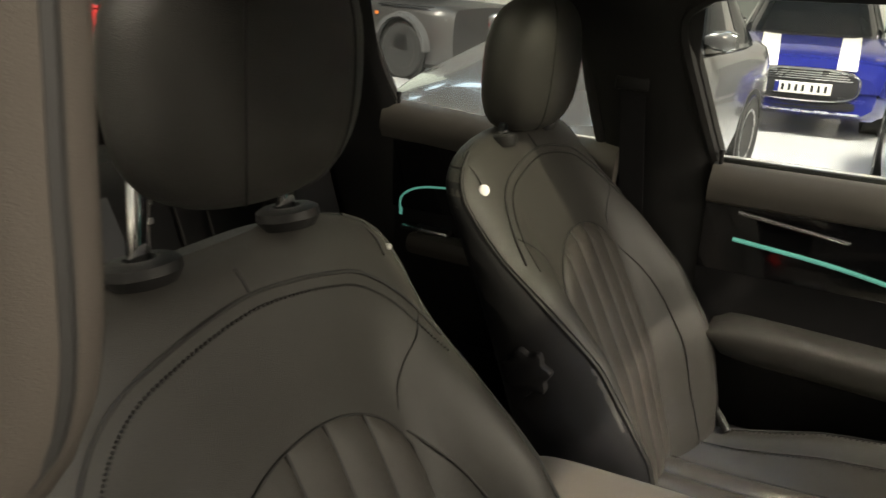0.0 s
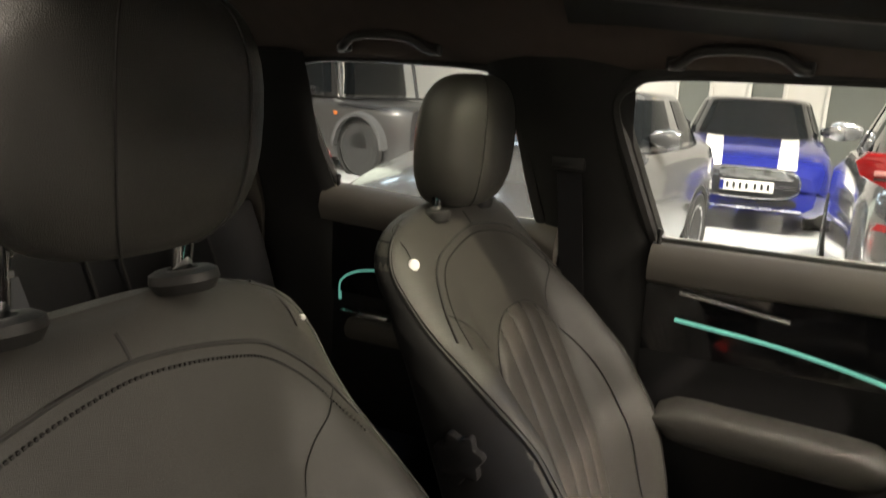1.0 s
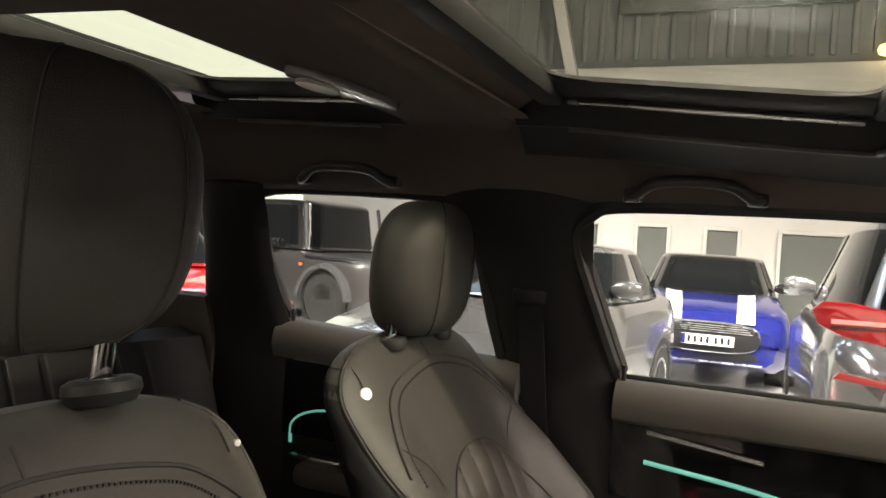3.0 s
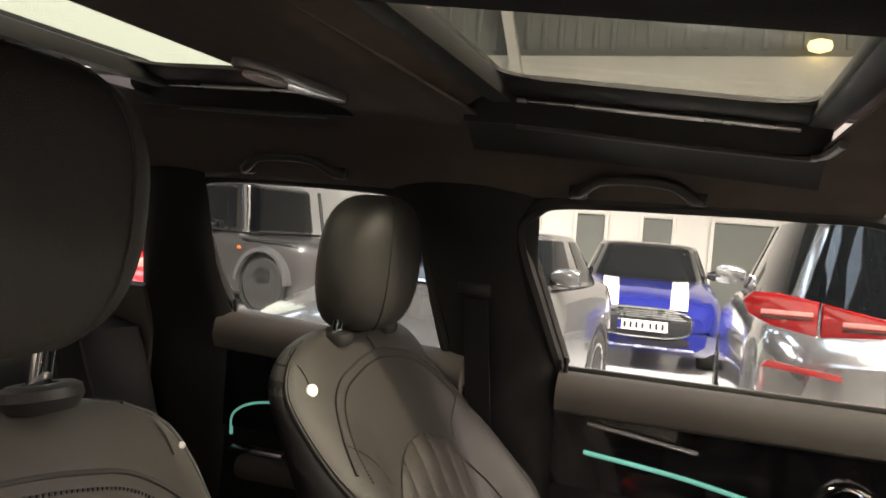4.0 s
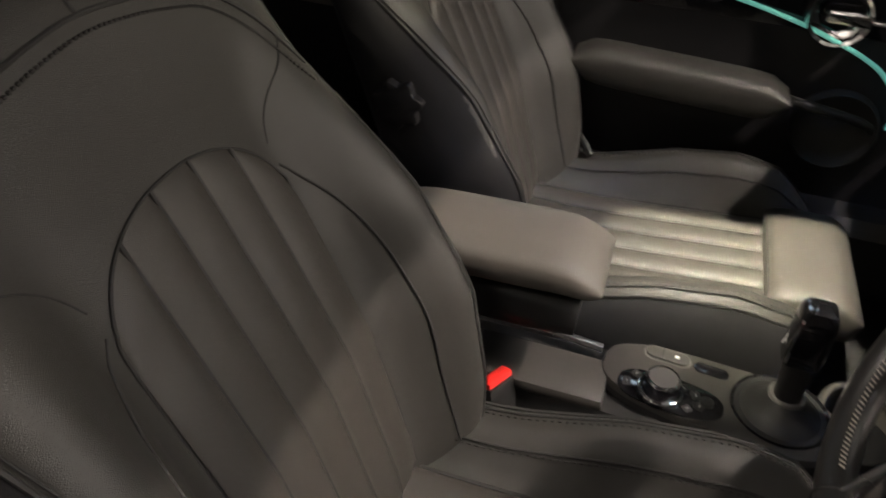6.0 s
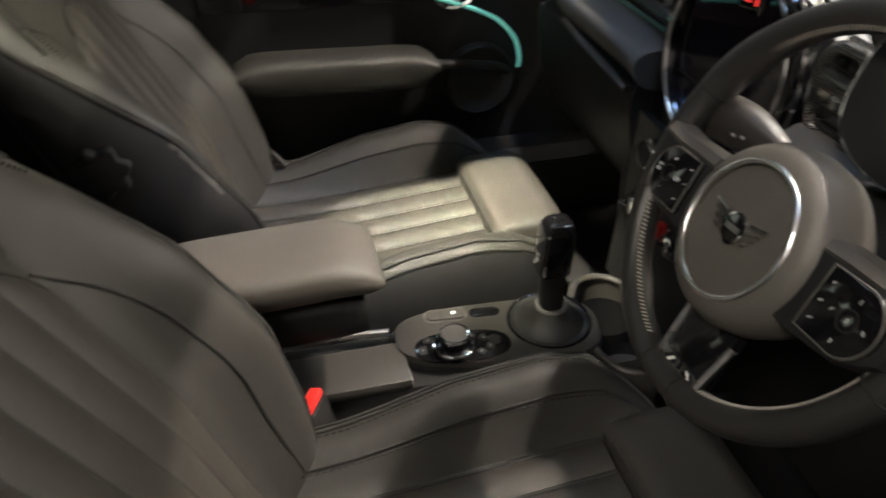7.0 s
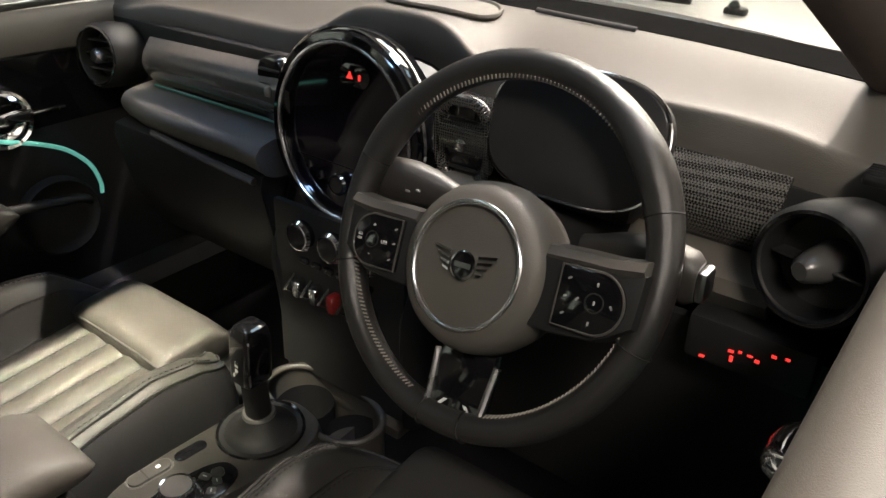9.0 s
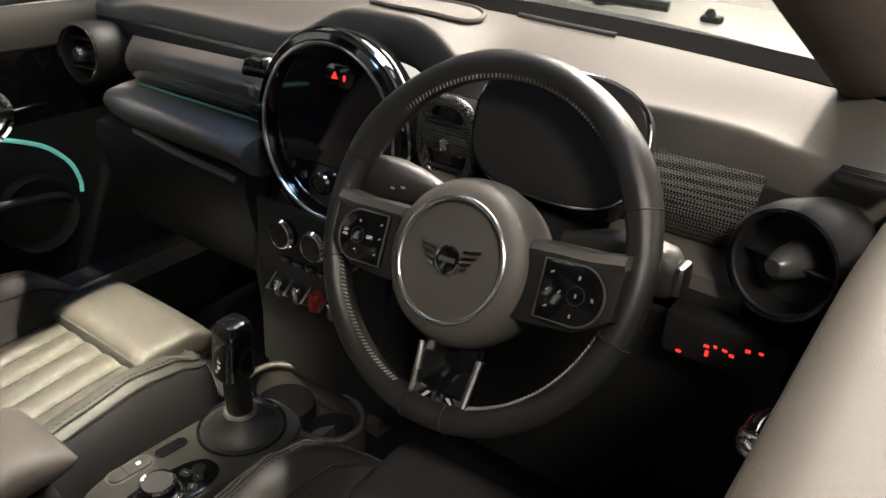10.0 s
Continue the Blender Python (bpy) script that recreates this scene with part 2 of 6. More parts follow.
ceiling = piece("ceiling", join(
    liner(-EDGE, -0.43, -1.70, 0.02, 14, 40), liner(-0.43, -0.365, -0.740, 0.02, 6, 20), liner(-0.43, -0.365, -1.70, -1.10, 6, 14), liner(-0.43, -0.392, -1.10, -0.740, 6, 8),
    liner(-0.365, 0.172, -1.70, -1.10), liner(-0.365, 0.172, -0.740, -0.525), liner(-0.365, 0.28, -0.085, 0.02),
    liner(0.172, 0.455, -1.70, -0.50, 10, 20), liner(0.28, 0.455, -0.50, 0.02, 8, 10)), FABRIC, "dark brown-black woven fabric car headliner with two roof openings", "ceiling")

# cross beam between the two roof openings, with its sloping front flank and pale edge
beam_profile = [(-0.62, 1.356), (-0.555, 1.350), (-0.540, 1.353), (-0.480, 1.384), (-0.472, 1.392), (-0.472, 1.406), (-0.62, 1.406)]
beam = piece("roof_beam", loft([[(x, y - 0.03 * step(0.1, -0.33, x) * (y > -0.60), z) for y, z in beam_profile] for x in (-0.40, -0.36, -0.32, -0.15, 0, 0.15, 0.30)]), FABRIC, "dark brown cross beam between two roof windows", "trim")


def roof_opening(name, y0, y1, xa, xb, label):
    t = thing(name, ((xa + xb) / 2, (y0 + y1) / 2, 1.37), label, "roof window", kind="structure")
    xm, wide = (xa + xb) / 2, xb - xa
    rear = name == "window_2"
    for s, b in ((-1, xa),) if rear else ((-1, xa), (1, xb)):
        prof = [(0.100, 1.355) if rear else (0.140, 1.318), (0.095, 1.352), (0.085, 1.352), (0.055, 1.378), (0.052, 1.386), (0.012, 1.390), (0.0, 1.398), (0.0, 1.404), (0.14, 1.404)]
        part("side_recess", loft([[(b + s * d, y, z) for d, z in prof] for y in np.linspace(y0 - 0.075, y1 + 0.03, 8)]), PLASTIC, t)
        part("trim_rail", box((b + s * 0.054, (y0 + y1) / 2, 1.380), (0.008, y1 - y0 - 0.01, 0.006), 0.002), SATIN, t, "satin silver rail strip")
        corner_ = [(b + s * 0.070, y1 + 0.018, 1.352), (b + s * 0.030, y1 + 0.026, 1.353), (b - s * 0.05, y1 + 0.026, 1.353)] if name == "window_1" and s < 0 else []
        part("lip", tube(smooth([(b + s * 0.090, y0, 1.351), (b + s * 0.092, (y0 + y1) / 2, 1.350), (b + s * 0.090, y1 - 0.01, 1.351)] + corner_, 6), 0.005, 8), HANDLE_TRIM, t, "satin dark lip round the opening")
    part("frame_front", box((xm, y1 + 0.018, 1.394), (wide + 0.24, 0.036, 0.020), 0.006), PLASTIC, t)
    part("frame_rear", box((xm, y0 - 0.018, 1.390), (wide + 0.24, 0.036, 0.028), 0.008), PLASTIC, t)
    # rounded inner corners of the frame
    for sx, b in ((-1, xa), (1, xb)):
        for yy, sy in ((y0, 1), (y1, -1)):
            n, r = 8, 0.05
            pts = [(b, yy)] + [(b - sx * (r - r * math.sin(radians(90 * k / n))), yy + sy * (r - r * math.cos(radians(90 * k / n)))) for k in range(n + 1)]
            part("corner", slab(pts, 0.004, Matrix.Translation((0, 0, 1.399))), RUBBER, t)
    part("pane", slab([(xa - 0.02, y0 - 0.02), (xb + 0.02, y0 - 0.02), (xb + 0.02, y1 + 0.02), (xa - 0.02, y1 + 0.02)], 0.004, Matrix.Translation((0, 0, 1.405))), ROOFGLASS, t, "tinted roof glass")
    return t


front_glass = roof_opening("window_1", -0.470, -0.108, -0.268, 0.185, "front tinted glass roof panel in a black frame")
part("edge_rail", box((-0.04, -0.474, 1.390), (0.42, 0.006, 0.008), 0.002), SATIN, front_glass, "pale rail along the beam")
roof_opening("window_2", -1.055, -0.770, -0.297, 0.200, "rear tinted glass roof panel in a black frame")
piece("roof_skin", join(box((-0.475, -0.85, 1.416), (0.11, 1.72, 0.012), 0.004), box((0.34, -0.85, 1.42), (0.38, 1.72, 0.016), 0.006), box((0, -0.62, 1.42), (0.7, 0.25, 0.016), 0.005),
                        box((0, -1.395, 1.41), (0.7, 0.61, 0.016), 0.005), box((0, -0.02, 1.41), (0.7, 0.12, 0.016), 0.005)), PLASTIC, "black painted steel car roof skin", "roof")


# ---- pillars ----
def pillar_sheet(s, front, rear, z0, z1, bulge, n=18, flare=0.0):
    """An upright trim panel between two edges y(z) on side s, proud of the window line by bulge."""
    def f(u, v):
        z = z0 + (z1 - z0) * v
        w = flare * step(0.72, 1.0, v) ** 2
        yf, yr = front(z) + w, rear(z) - w
        y = yf + (yr - yf) * u
        x = side_x(z) + 0.012 - bulge * math.sin(math.pi * u) ** 0.5
        return (s * x, y, z)
    bm = sheet(f, 14, n, 0)
    bmesh.ops.solidify(bm, geom=bm.faces[:], thickness=0.02 * s)
    return bm


def line(*pts):
    zs, ys = [p[0] for p in pts], [p[1] for p in pts]
    return lambda z: float(np.interp(z, zs, ys))


B_FRONT = line((0.25, -0.36), (0.81, -0.405), (0.98, -0.437), (1.21, -0.505), (1.27, -0.515))
B_REAR = line((0.25, -0.60), (0.97, -0.640), (1.20, -0.672), (1.27, -0.68))
piece("pillar_b", pillar_sheet(-1, B_FRONT, B_REAR, 0.26, 1.275, 0.026, flare=0.05), PLASTIC, "black plastic centre door pillar trim", "pillar")
# the driver's side pillar by the open side
post = smooth([(0.655, -0.56, 0.28), (0.655, -0.56, 0.80), (0.621, -0.561, 1.00), (0.583, -0.531, 1.08), (0.573, -0.524, 1.20), (0.567, -0.516, 1.34)], 6)
pb = thing("pillar_b", (0.655, -0.56, 0.28), "brownish grey centre door pillar with rubber seal", "pillar", kind="structure")
part("trim", tube(post, 0.040, 14, flat=0.75), PILLAR_TRIM, pb)
part("seal", tube([p + Vector((0.006, 0.031, 0)) for p in post], 0.0055, 8), RUBBER, pb)
C_FRONT = line((0.25, -1.06), (1.0, -1.104), (1.10, -1.122), (1.26, -1.126))
C_REAR = line((0.25, -1.33), (1.04, -1.288), (1.26, -1.208))
for s in (-1, 1):
    piece("pillar_c", pillar_sheet(s, C_FRONT, C_REAR, 0.26, 1.275, 0.022, flare=0.02), PLASTIC, "black plastic rear pillar trim", "pillar")
    piece("pillar_d", pillar_sheet(s, line((0.2, -1.50), (1.3, -1.46)), line((0.2, -1.80), (1.3, -1.75)), 0.26, 1.30, 0.04), PLASTIC, "black plastic tailgate pillar trim", "pillar")
    piece("quarter_panel", sheet(lambda u, v: (s * (side_x(0.3 + 0.74 * v) - 0.01), -1.28 - 0.25 * u, 0.3 + 0.74 * v), 4, 8, 0.02), SILLPAD, "grey padded side panel below the small rear window", "trim")
    o_ = 0.009 if s > 0 else 0.0
    a = smooth([(s * (0.655 - o_), 0.62, 0.93), (s * (0.620 - o_), 0.44, 1.01), (s * (0.585 - o_), 0.27, 1.105), (s * (0.552 - o_), 0.10, 1.20), (s * 0.525, -0.03, 1.268)], 6)
    if s < 0:
        a = smooth([(-0.658, 0.64, 0.93), (-0.625, 0.51, 1.01), (-0.590, 0.37, 1.105), (-0.556, 0.21, 1.205), (-0.528, 0.06, 1.272)], 6)
    piece("pillar_a", tube(a, 0.047, 14, flat=0.62), FABRIC, "dark fabric covered windscreen pillar", "pillar")
    # rail above the doors that closes roof to glass
    if s < 0:
        piece("door_top_rail", tube(smooth([(s * 0.535, -0.03, 1.275), (s * 0.537, -0.4, 1.283), (s * 0.537, -0.8, 1.283), (s * 0.535, -1.3, 1.275), (s * 0.53, -1.7, 1.25)], 6), 0.022, 10), RUBBER,
          "black rubber sealed rail above the doors", "trim")

# tailgate, floor, firewall, lower sides
piece("tailgate", join(box((0, -1.80, 0.62), (1.26, 0.06, 0.75), 0.02), box((0, -1.70, 1.33), (1.1, 0.12, 0.06), 0.02)), PLASTIC, "black trimmed tailgate", "door")
tw = piece("window_3", sheet(lambda u, v: (-0.56 + 1.12 * u, -1.80 + 0.1 * v, 1.0 + 0.31 * v), 4, 4, 0.004), GLASS, "rear window glass of the car", "window")
piece("floor", join(box((0, -0.55, 0.235), (1.34, 2.6, 0.03)), box((0, 0.62, 0.45), (1.3, 0.05, 0.5), 0.02)), CARPET, "black carpet in the car's footwells", "floor")
piece("underbody", box((0, -0.55, 0.02), (1.24, 2.5, 0.38), 0.02), PLASTIC, "black plastic underbody of the car", "underbody")
for s in (-1, 1):
    piece("door_step", box((s * 0.70, -0.35, 0.28), (0.10, 2.1, 0.12), 0.02), PLASTIC, "black plastic door sill", "trim")

# windscreen and what lies past it
def screen_base(x):
    return 0.50 - 0.30 * x * x


ws = piece("windscreen", sheet(lambda u, v: ((-0.64 + 1.28 * u) * (1 - 0.18 * v), screen_base(-0.64 + 1.28 * u) * (1 - v) + (-0.05) * v + 0.02, 1.025 + 0.315 * v), 16, 8, 0.005), GLASS,
           "clear glass windscreen", "window")
ws.visible_shadow = False
piece("windscreen_band", sheet(lambda u, v: ((-0.63 + 1.26 * u), screen_base(-0.63 + 1.26 * u) - 0.026 + 0.035 * v, 1.012 + 0.014 * v), 24, 2, 0.003), CERAMIC, "black ceramic band at the windscreen base", "trim")
WHITE_PAINT = mat("white_car_paint", (0.72, 0.70, 0.66), 0.2, coat=0.8, scale=4, var=0.03)
bonnet = piece("bonnet", sheet(lambda u, v: (-0.72 + 1.44 * u, screen_base(-0.72 + 1.44 * u) + 0.045 + 1.05 * v, 1.028 - 0.02 * (2 * u - 1) ** 2 - 0.10 * v * v), 14, 14, 0.01), WHITE_PAINT, "glossy white car bonnet", "bonnet")
cowl = thing("windscreen_cowl", (0, 0.58, 1.01), "grey plastic cowl panel with washer nozzles", "cowl", kind="structure")
part("panel", sheet(lambda u, v: (-0.62 + 1.24 * u, screen_base(-0.62 + 1.24 * u) + 0.012 + 0.016 * v, 1.020 + 0.003 * v), 20, 3, 0.004), CERAMIC, cowl)
for x in (0.20, 0.36, -0.15):
    part("washer_nozzle", join(box((x, 0.575, 1.026), (0.03, 0.02, 0.012), 0.005), lathe([(0.006, 0), (0.008, 0.006), (0.004, 0.012)], 10, Matrix.Translation((x, 0.565, 1.029)))), PLASTIC, cowl)
part("wiper", tube(smooth([(0.30, 0.57, 1.035), (0.10, 0.545, 1.04), (-0.25, 0.53, 1.045)], 6), 0.008, 8), RUBBER, cowl, "black wiper arm")


# ---- doors ----
def pane(name, corners, label):
    a, b, c, d = (Vector(p) for p in corners)
    ob = piece(name, sheet(lambda u, v: a.lerp(b, u).lerp(d.lerp(c, u), v), 3, 3, 0.004), GLASS, label, "window")
    ob.visible_shadow = False
    return ob


def door_front(s, name, label, glazed):
    out = 0.0 if glazed else 0.022
    t = thing(name, (s * 0.66, 0.0, 0.32), label, "car door", kind="structure")
    Y0, Y1 = -0.43, 0.50

    def skin(zt, zb, xt, xb, y0=Y0, y1=Y1, n=6, curve=0.0):
        return sheet(lambda u, v: (s * (out + xt + (xb - xt) * v - curve * math.sin(math.pi * v)), y0 + (y1 - y0) * u, zt + (zb - zt) * v), 20, n, 0.012)
    # padded upper, rounded over from the glass line
    prof = [(0.676 if glazed else 0.79, 0.962), (0.660, 0.968), (0.640, 0.963), (0.626, 0.946), (0.620, 0.925), (0.624, 0.905), (0.640, 0.896), (0.676 if glazed else 0.76, 0.896)]
    part("sill_pad", loft([[(s * (x + out + 0.012 * step(0.1, 0.5, y)), y, z - 0.012 * step(0.0, 0.5, y)) for x, z in prof] for y in np.linspace(Y0, Y1, 20)]), SILLPAD, t, "grey leather-look door sill pad")
    part("gloss_inlay", skin(0.897, 0.772, 0.650, 0.656), PIANO, t, "piano black inlay")
    part("door_card", skin(0.772, 0.30, 0.657, 0.660, n=10, curve=-0.004), LEATHER_DARK, t)
    part("outer_skin", box((s * (0.765 + 2 * out), 0.03, 0.60), (0.03, 0.98, 0.72), 0.012), WHITE_PAINT, t)
    part("glass_seal", box((s * (0.672 + 3.6 * out), 0.03, 0.970), (0.012, 0.92, 0.010), 0.003), RUBBER, t)
    # chrome blade and light strip
    part("chrome_blade", tube([(s * 0.636, -0.372, 0.888), (s * 0.636, -0.28, 0.877), (s * 0.636, -0.19, 0.866)], 0.0045, 8), BRIGHT, t)
    strip = smooth([(s * 0.640, y, z) for y, z in ((-0.375, 0.836), (-0.2, 0.818), (-0.03, 0.786), (0.046, 0.764), (0.095, 0.745), (0.131, 0.724), (0.163, 0.688), (0.175, 0.650), (0.174, 0.628))], 6)
    strip = [Vector((p.x - s * 0.015 * step(-0.1, 0.05, p.y), p.y, p.z)) for p in strip]
    part("light_strip", tube(strip, 0.0040, 8), AMBIENT, t, "pale green ambient light strip")
    # round release handle
    m = Matrix.Translation((s * (0.640 + 1.5 * out), 0.035, 0.806)) @ Matrix.Rotation(radians(-90 * s), 4, "Y")
    ring = part("handle_ring", lathe([(0.052, -0.012), (0.054, 0.010), (0.049, 0.020), (0.044, 0.018), (0.043, 0.002), (0.030, -0.004)], 40, m), CHROME, t, "round chrome door handle bowl")
    part("release_lever", box((s * (0.622 + 1.5 * out), 0.05, 0.806), (0.010, 0.07, 0.022), 0.005), CHROME, t)
    part("handle_bar", box((s * 0.640, 0.12, 0.800), (0.006, 0.06, 0.006), 0.002), CHROME, t)
    # arm rest
    arm = []
    for y in np.linspace(-0.385, 0.0, 14):
        k = (y + 0.385) / 0.385
        e = math.sqrt(max(0.02, 1 - (2 * abs(k - 0.5)) ** 8))
        cx, cz = 0.616, 0.672 - 0.012 * k
        arm.append([(s * (cx + 0.046 * a), y, cz + (0.028 if b > 0 else 0.048) * b * e) for a, b in oval(1, 1, 20, 3.0)])
    part("armrest", loft(arm), LEATHER, t, "padded door armrest")
    part("pull_handle", tube(smooth([(s * 0.615, -0.01, 0.655), (s * 0.612, 0.06, 0.648), (s * 0.625, 0.13, 0.632), (s * 0.645, 0.16, 0.61)], 5), 0.009, 10), PLASTIC, t, "black grip end of the armrest")
    # loudspeaker and pocket
    m = Matrix.Translation((s * 0.650, 0.095, 0.604)) @ Matrix.Rotation(radians(-90 * s), 4, "Y")
    part("loudspeaker", lathe([(0.075, -0.006), (0.075, 0.014), (0.070, 0.022), (0.063, 0.015), (0.045, 0.011), (0.0001, 0.012)], 40, m), PLASTIC, t, "round loudspeaker grille")
    part("door_pocket", loft([[(s * (0.650 - d), y, z) for d, z in ((0, 0.46), (0.05, 0.455), (0.075, 0.43), (0.07, 0.32), (0, 0.31))] for y in np.linspace(-0.36, 0.42, 10)]), PLASTIC, t)
    part("lock_pin", lathe([(0.004, 0), (0.004, 0.016), (0.006, 0.018), (0.005, 0.026), (0.0005, 0.027)], 10, Matrix.Translation((s * 0.652, -0.419, 0.966))), PLASTIC, t)
    if not glazed:
        part("inner_handle", tube(smooth([(0.662, -0.125, 0.925), (0.640, -0.11, 0.918), (0.634, -0.08, 0.902), (0.636, -0.03, 0.882), (0.66, 0.0, 0.872)], 6), 0.008, 10), CHROME, t, "chrome inner door handle")
        return t
    # window frame
    surround = smooth([(s * 0.672, B_FRONT(0.96), 0.965), (s * 0.61, B_FRONT(1.08), 1.08), (s * 0.555, B_FRONT(1.2) + 0.004, 1.20), (s * 0.537, -0.47, 1.243), (s * 0.530, -0.42, 1.258), (s * 0.528, -0.25, 1.262),
                    (s * 0.529, -0.08, 1.262), (s * 0.532, 0.05, 1.252), (s * 0.575, 0.22, 1.160), (s * 0.615, 0.37, 1.060), (s * 0.655, 0.50, 0.965)], 6)
    part("window_seal", tube(surround, 0.013, 8), RUBBER, t, "black rubber window seal")
    if glazed:
        part("door_frame", tube([p + Vector((s * 0.02, 0, 0.012)) for p in surround], 0.016, 8), PLASTIC, t)
    return t


door_front(-1, "door_1", "closed front passenger door with grey pad, gloss black inlay and light strip", True)
door_front(1, "door_2", "driver's door trim with grey padded sill and wound-down window", False)
w = pane("window_4", ((-0.668, -0.44, 0.965), (-0.668, 0.50, 0.955), (-0.560, 0.08, 1.262), (-0.560, -0.50, 1.262)), "clear side glass of the front passenger door")


def door_rear(s, name):
    t = thing(name, (s * 0.66, -0.86, 0.32), "closed rear car door with grey pad and curved light strip", "car door", kind="structure")
    prof = [(0.676, 0.972), (0.655, 0.978), (0.632, 0.970), (0.618, 0.952), (0.612, 0.925), (0.622, 0.900), (0.676, 0.896)]
    part("sill_pad", loft([[(s * x, y, z + 0.028 * step(-0.6, -1.15, y) * 1.0) for x, z in prof] for y in np.linspace(-1.12, -0.60, 14)]), SILLPAD, t, "grey leather-look door sill pad")
    part("gloss_inlay", sheet(lambda u, v: (s * 0.650, -1.10 + 0.5 * u, 0.92 - 0.15 * v), 8, 4, 0.012), PIANO, t)
    part("door_card", sheet(lambda u, v: (s * (0.652 - 0.01 * v), -1.10 + 0.5 * u, 0.775 - 0.46 * v), 8, 6, 0.012), LEATHER_DARK, t)
    strip = smooth([(s * 0.642, -0.86, 0.833), (s * 0.642, -0.95, 0.832), (s * 0.642, -1.03, 0.822), (s * 0.642, -1.075, 0.795), (s * 0.642, -1.078, 0.752)], 6)
    part("light_strip", tube(strip, 0.0050, 8), AMBIENT, t, "pale green ambient light strip")
    part("armrest", box((s * 0.615, -0.90, 0.705), (0.06, 0.28, 0.05), 0.02), SILLPAD, t)
    part("pull_ledge", box((s * 0.620, -1.0, 0.735), (0.03, 0.12, 0.012), 0.005), SATIN, t)
    part("lock_pin", lathe([(0.004, 0), (0.004, 0.016), (0.006, 0.018), (0.005, 0.026), (0.0005, 0.027)], 10, Matrix.Translation((s * 0.642, -1.09, 0.998))), PLASTIC, t)
    part("outer_skin", box((s * 0.765, -0.86, 0.60), (0.03, 0.62, 0.72), 0.012), WHITE_PAINT, t)
    surround = smooth([(s * 0.66, -1.108, 1.0), (s * 0.60, -1.128, 1.12), (s * 0.55, -1.128, 1.235), (s * 0.542, -1.10, 1.258), (s * 0.537, -1.0, 1.265), (s * 0.537, -0.76, 1.262), (s * 0.545, -0.70, 1.245),
                    (s * 0.56, -0.674, 1.20), (s * 0.62, -0.655, 1.06), (s * 0.66, -0.64, 0.97)], 6)
    part("window_seal", tube(surround, 0.012, 8), RUBBER, t)
    return t


door_rear(-1, "door_3")
door_rear(1, "door_4")
pane("window_5", ((-0.668, -1.10, 1.0), (-0.668, -0.63, 0.972), (-0.560, -0.67, 1.257), (-0.560, -1.17, 1.257)), "clear side glass of the rear passenger door")
pane("window_6", ((-0.66, -1.48, 1.03), (-0.66, -1.30, 1.03), (-0.56, -1.32, 1.265), (-0.56, -1.48, 1.265)), "small fixed rear side glass")
pane("window_7", ((0.668, -1.10, 1.0), (0.668, -0.63, 0.972), (0.560, -0.67, 1.257), (0.560, -1.17, 1.257)), "clear side glass of the rear door")

# belts on the pillars
for s in (-1,):
    t = thing("seat_belt", (s * 0.58, -0.56, 0.4), "black seat belt hanging on the centre pillar", "seat belt")
    part("webbing", sheet(lambda u, v: (s * (0.588 + 0.03 * (1 - v)), -0.600 + 0.045 * u + 0.06 * (1 - v), 0.45 + 0.66 * v), 2, 8, 0.002), LEATHER_DARK, t)
    m = Matrix.Translation((s * 0.580, -0.575, 1.128)) @ Matrix.Rotation(radians(-90 * s), 4, "Y")
    part("upper_anchor", lathe([(0.018, -0.012), (0.019, 0.003), (0.014, 0.007), (0.0003, 0.008)], 20, m), PLASTIC, t)
    part("guide", box((s * 0.578, -0.575, 1.10), (0.012, 0.060, 0.024), 0.005), PLASTIC, t)


# grab handles
HANDLE = mat("handle_grey_plastic", (0.026, 0.024, 0.023), 0.48, bump=0.3, bump_scale=900)
def grab_handle(y0, y1, x, z, label):
    t = thing("grab_handle", (x, (y0 + y1) / 2, z), label, "grab handle", group="grab handles")
    pts = smooth([(x, y0, z), (x + 0.012, y0 + 0.012, z + 0.002), (x + 0.022, y0 + 0.04, z + 0.019), (x + 0.024, (y0 + y1) / 2, z + 0.023), (x + 0.022, y1 - 0.04, z + 0.018), (x + 0.012, y1 - 0.012, z + 0.002), (x, y1, z - 0.001)], 6)
    part("grip", tube(pts, 0.0085, 10), HANDLE, t, "curved dark grey grip")
    for y in (y0 + 0.004, y1 - 0.004):
        part("mount", box((x - 0.004, y, z + 0.002), (0.016, 0.03, 0.022), 0.006), HANDLE, t)
    return t


grab_handle(-0.403, -0.220, -0.488, 1.270, "dark grey plastic grab handle above the front passenger door")
grab_handle(-0.990, -0.800, -0.488, 1.278, "dark grey plastic grab handle above the rear door")
# dome lamp on the liner between the roof windows
lamp = thing("dome_lamp", (-0.144, -0.698, 1.36), "slim dark oval interior reading lamp, switched off", "interior lamp")
part("housing", slab(oval(0.115, 0.024, 36, 2.6), 0.011, Matrix.Translation((-0.144, -0.698, 1.360)) @ Matrix.Rotation(radians(-4), 4, "Z") @ Matrix.Rotation(radians(180), 4, "X"), 0.006), mat("lamp_smoke_plastic", (0.16, 0.15, 0.15), 0.25, coat=0.4), lamp)
part("lens", slab(oval(0.040, 0.017, 24), 0.004, Matrix.Translation((-0.085, -0.702, 1.349)) @ Matrix.Rotation(radians(180), 4, "X")), mat("lamp_lens", (0.55, 0.52, 0.50), 0.15, coat=0.5), lamp)


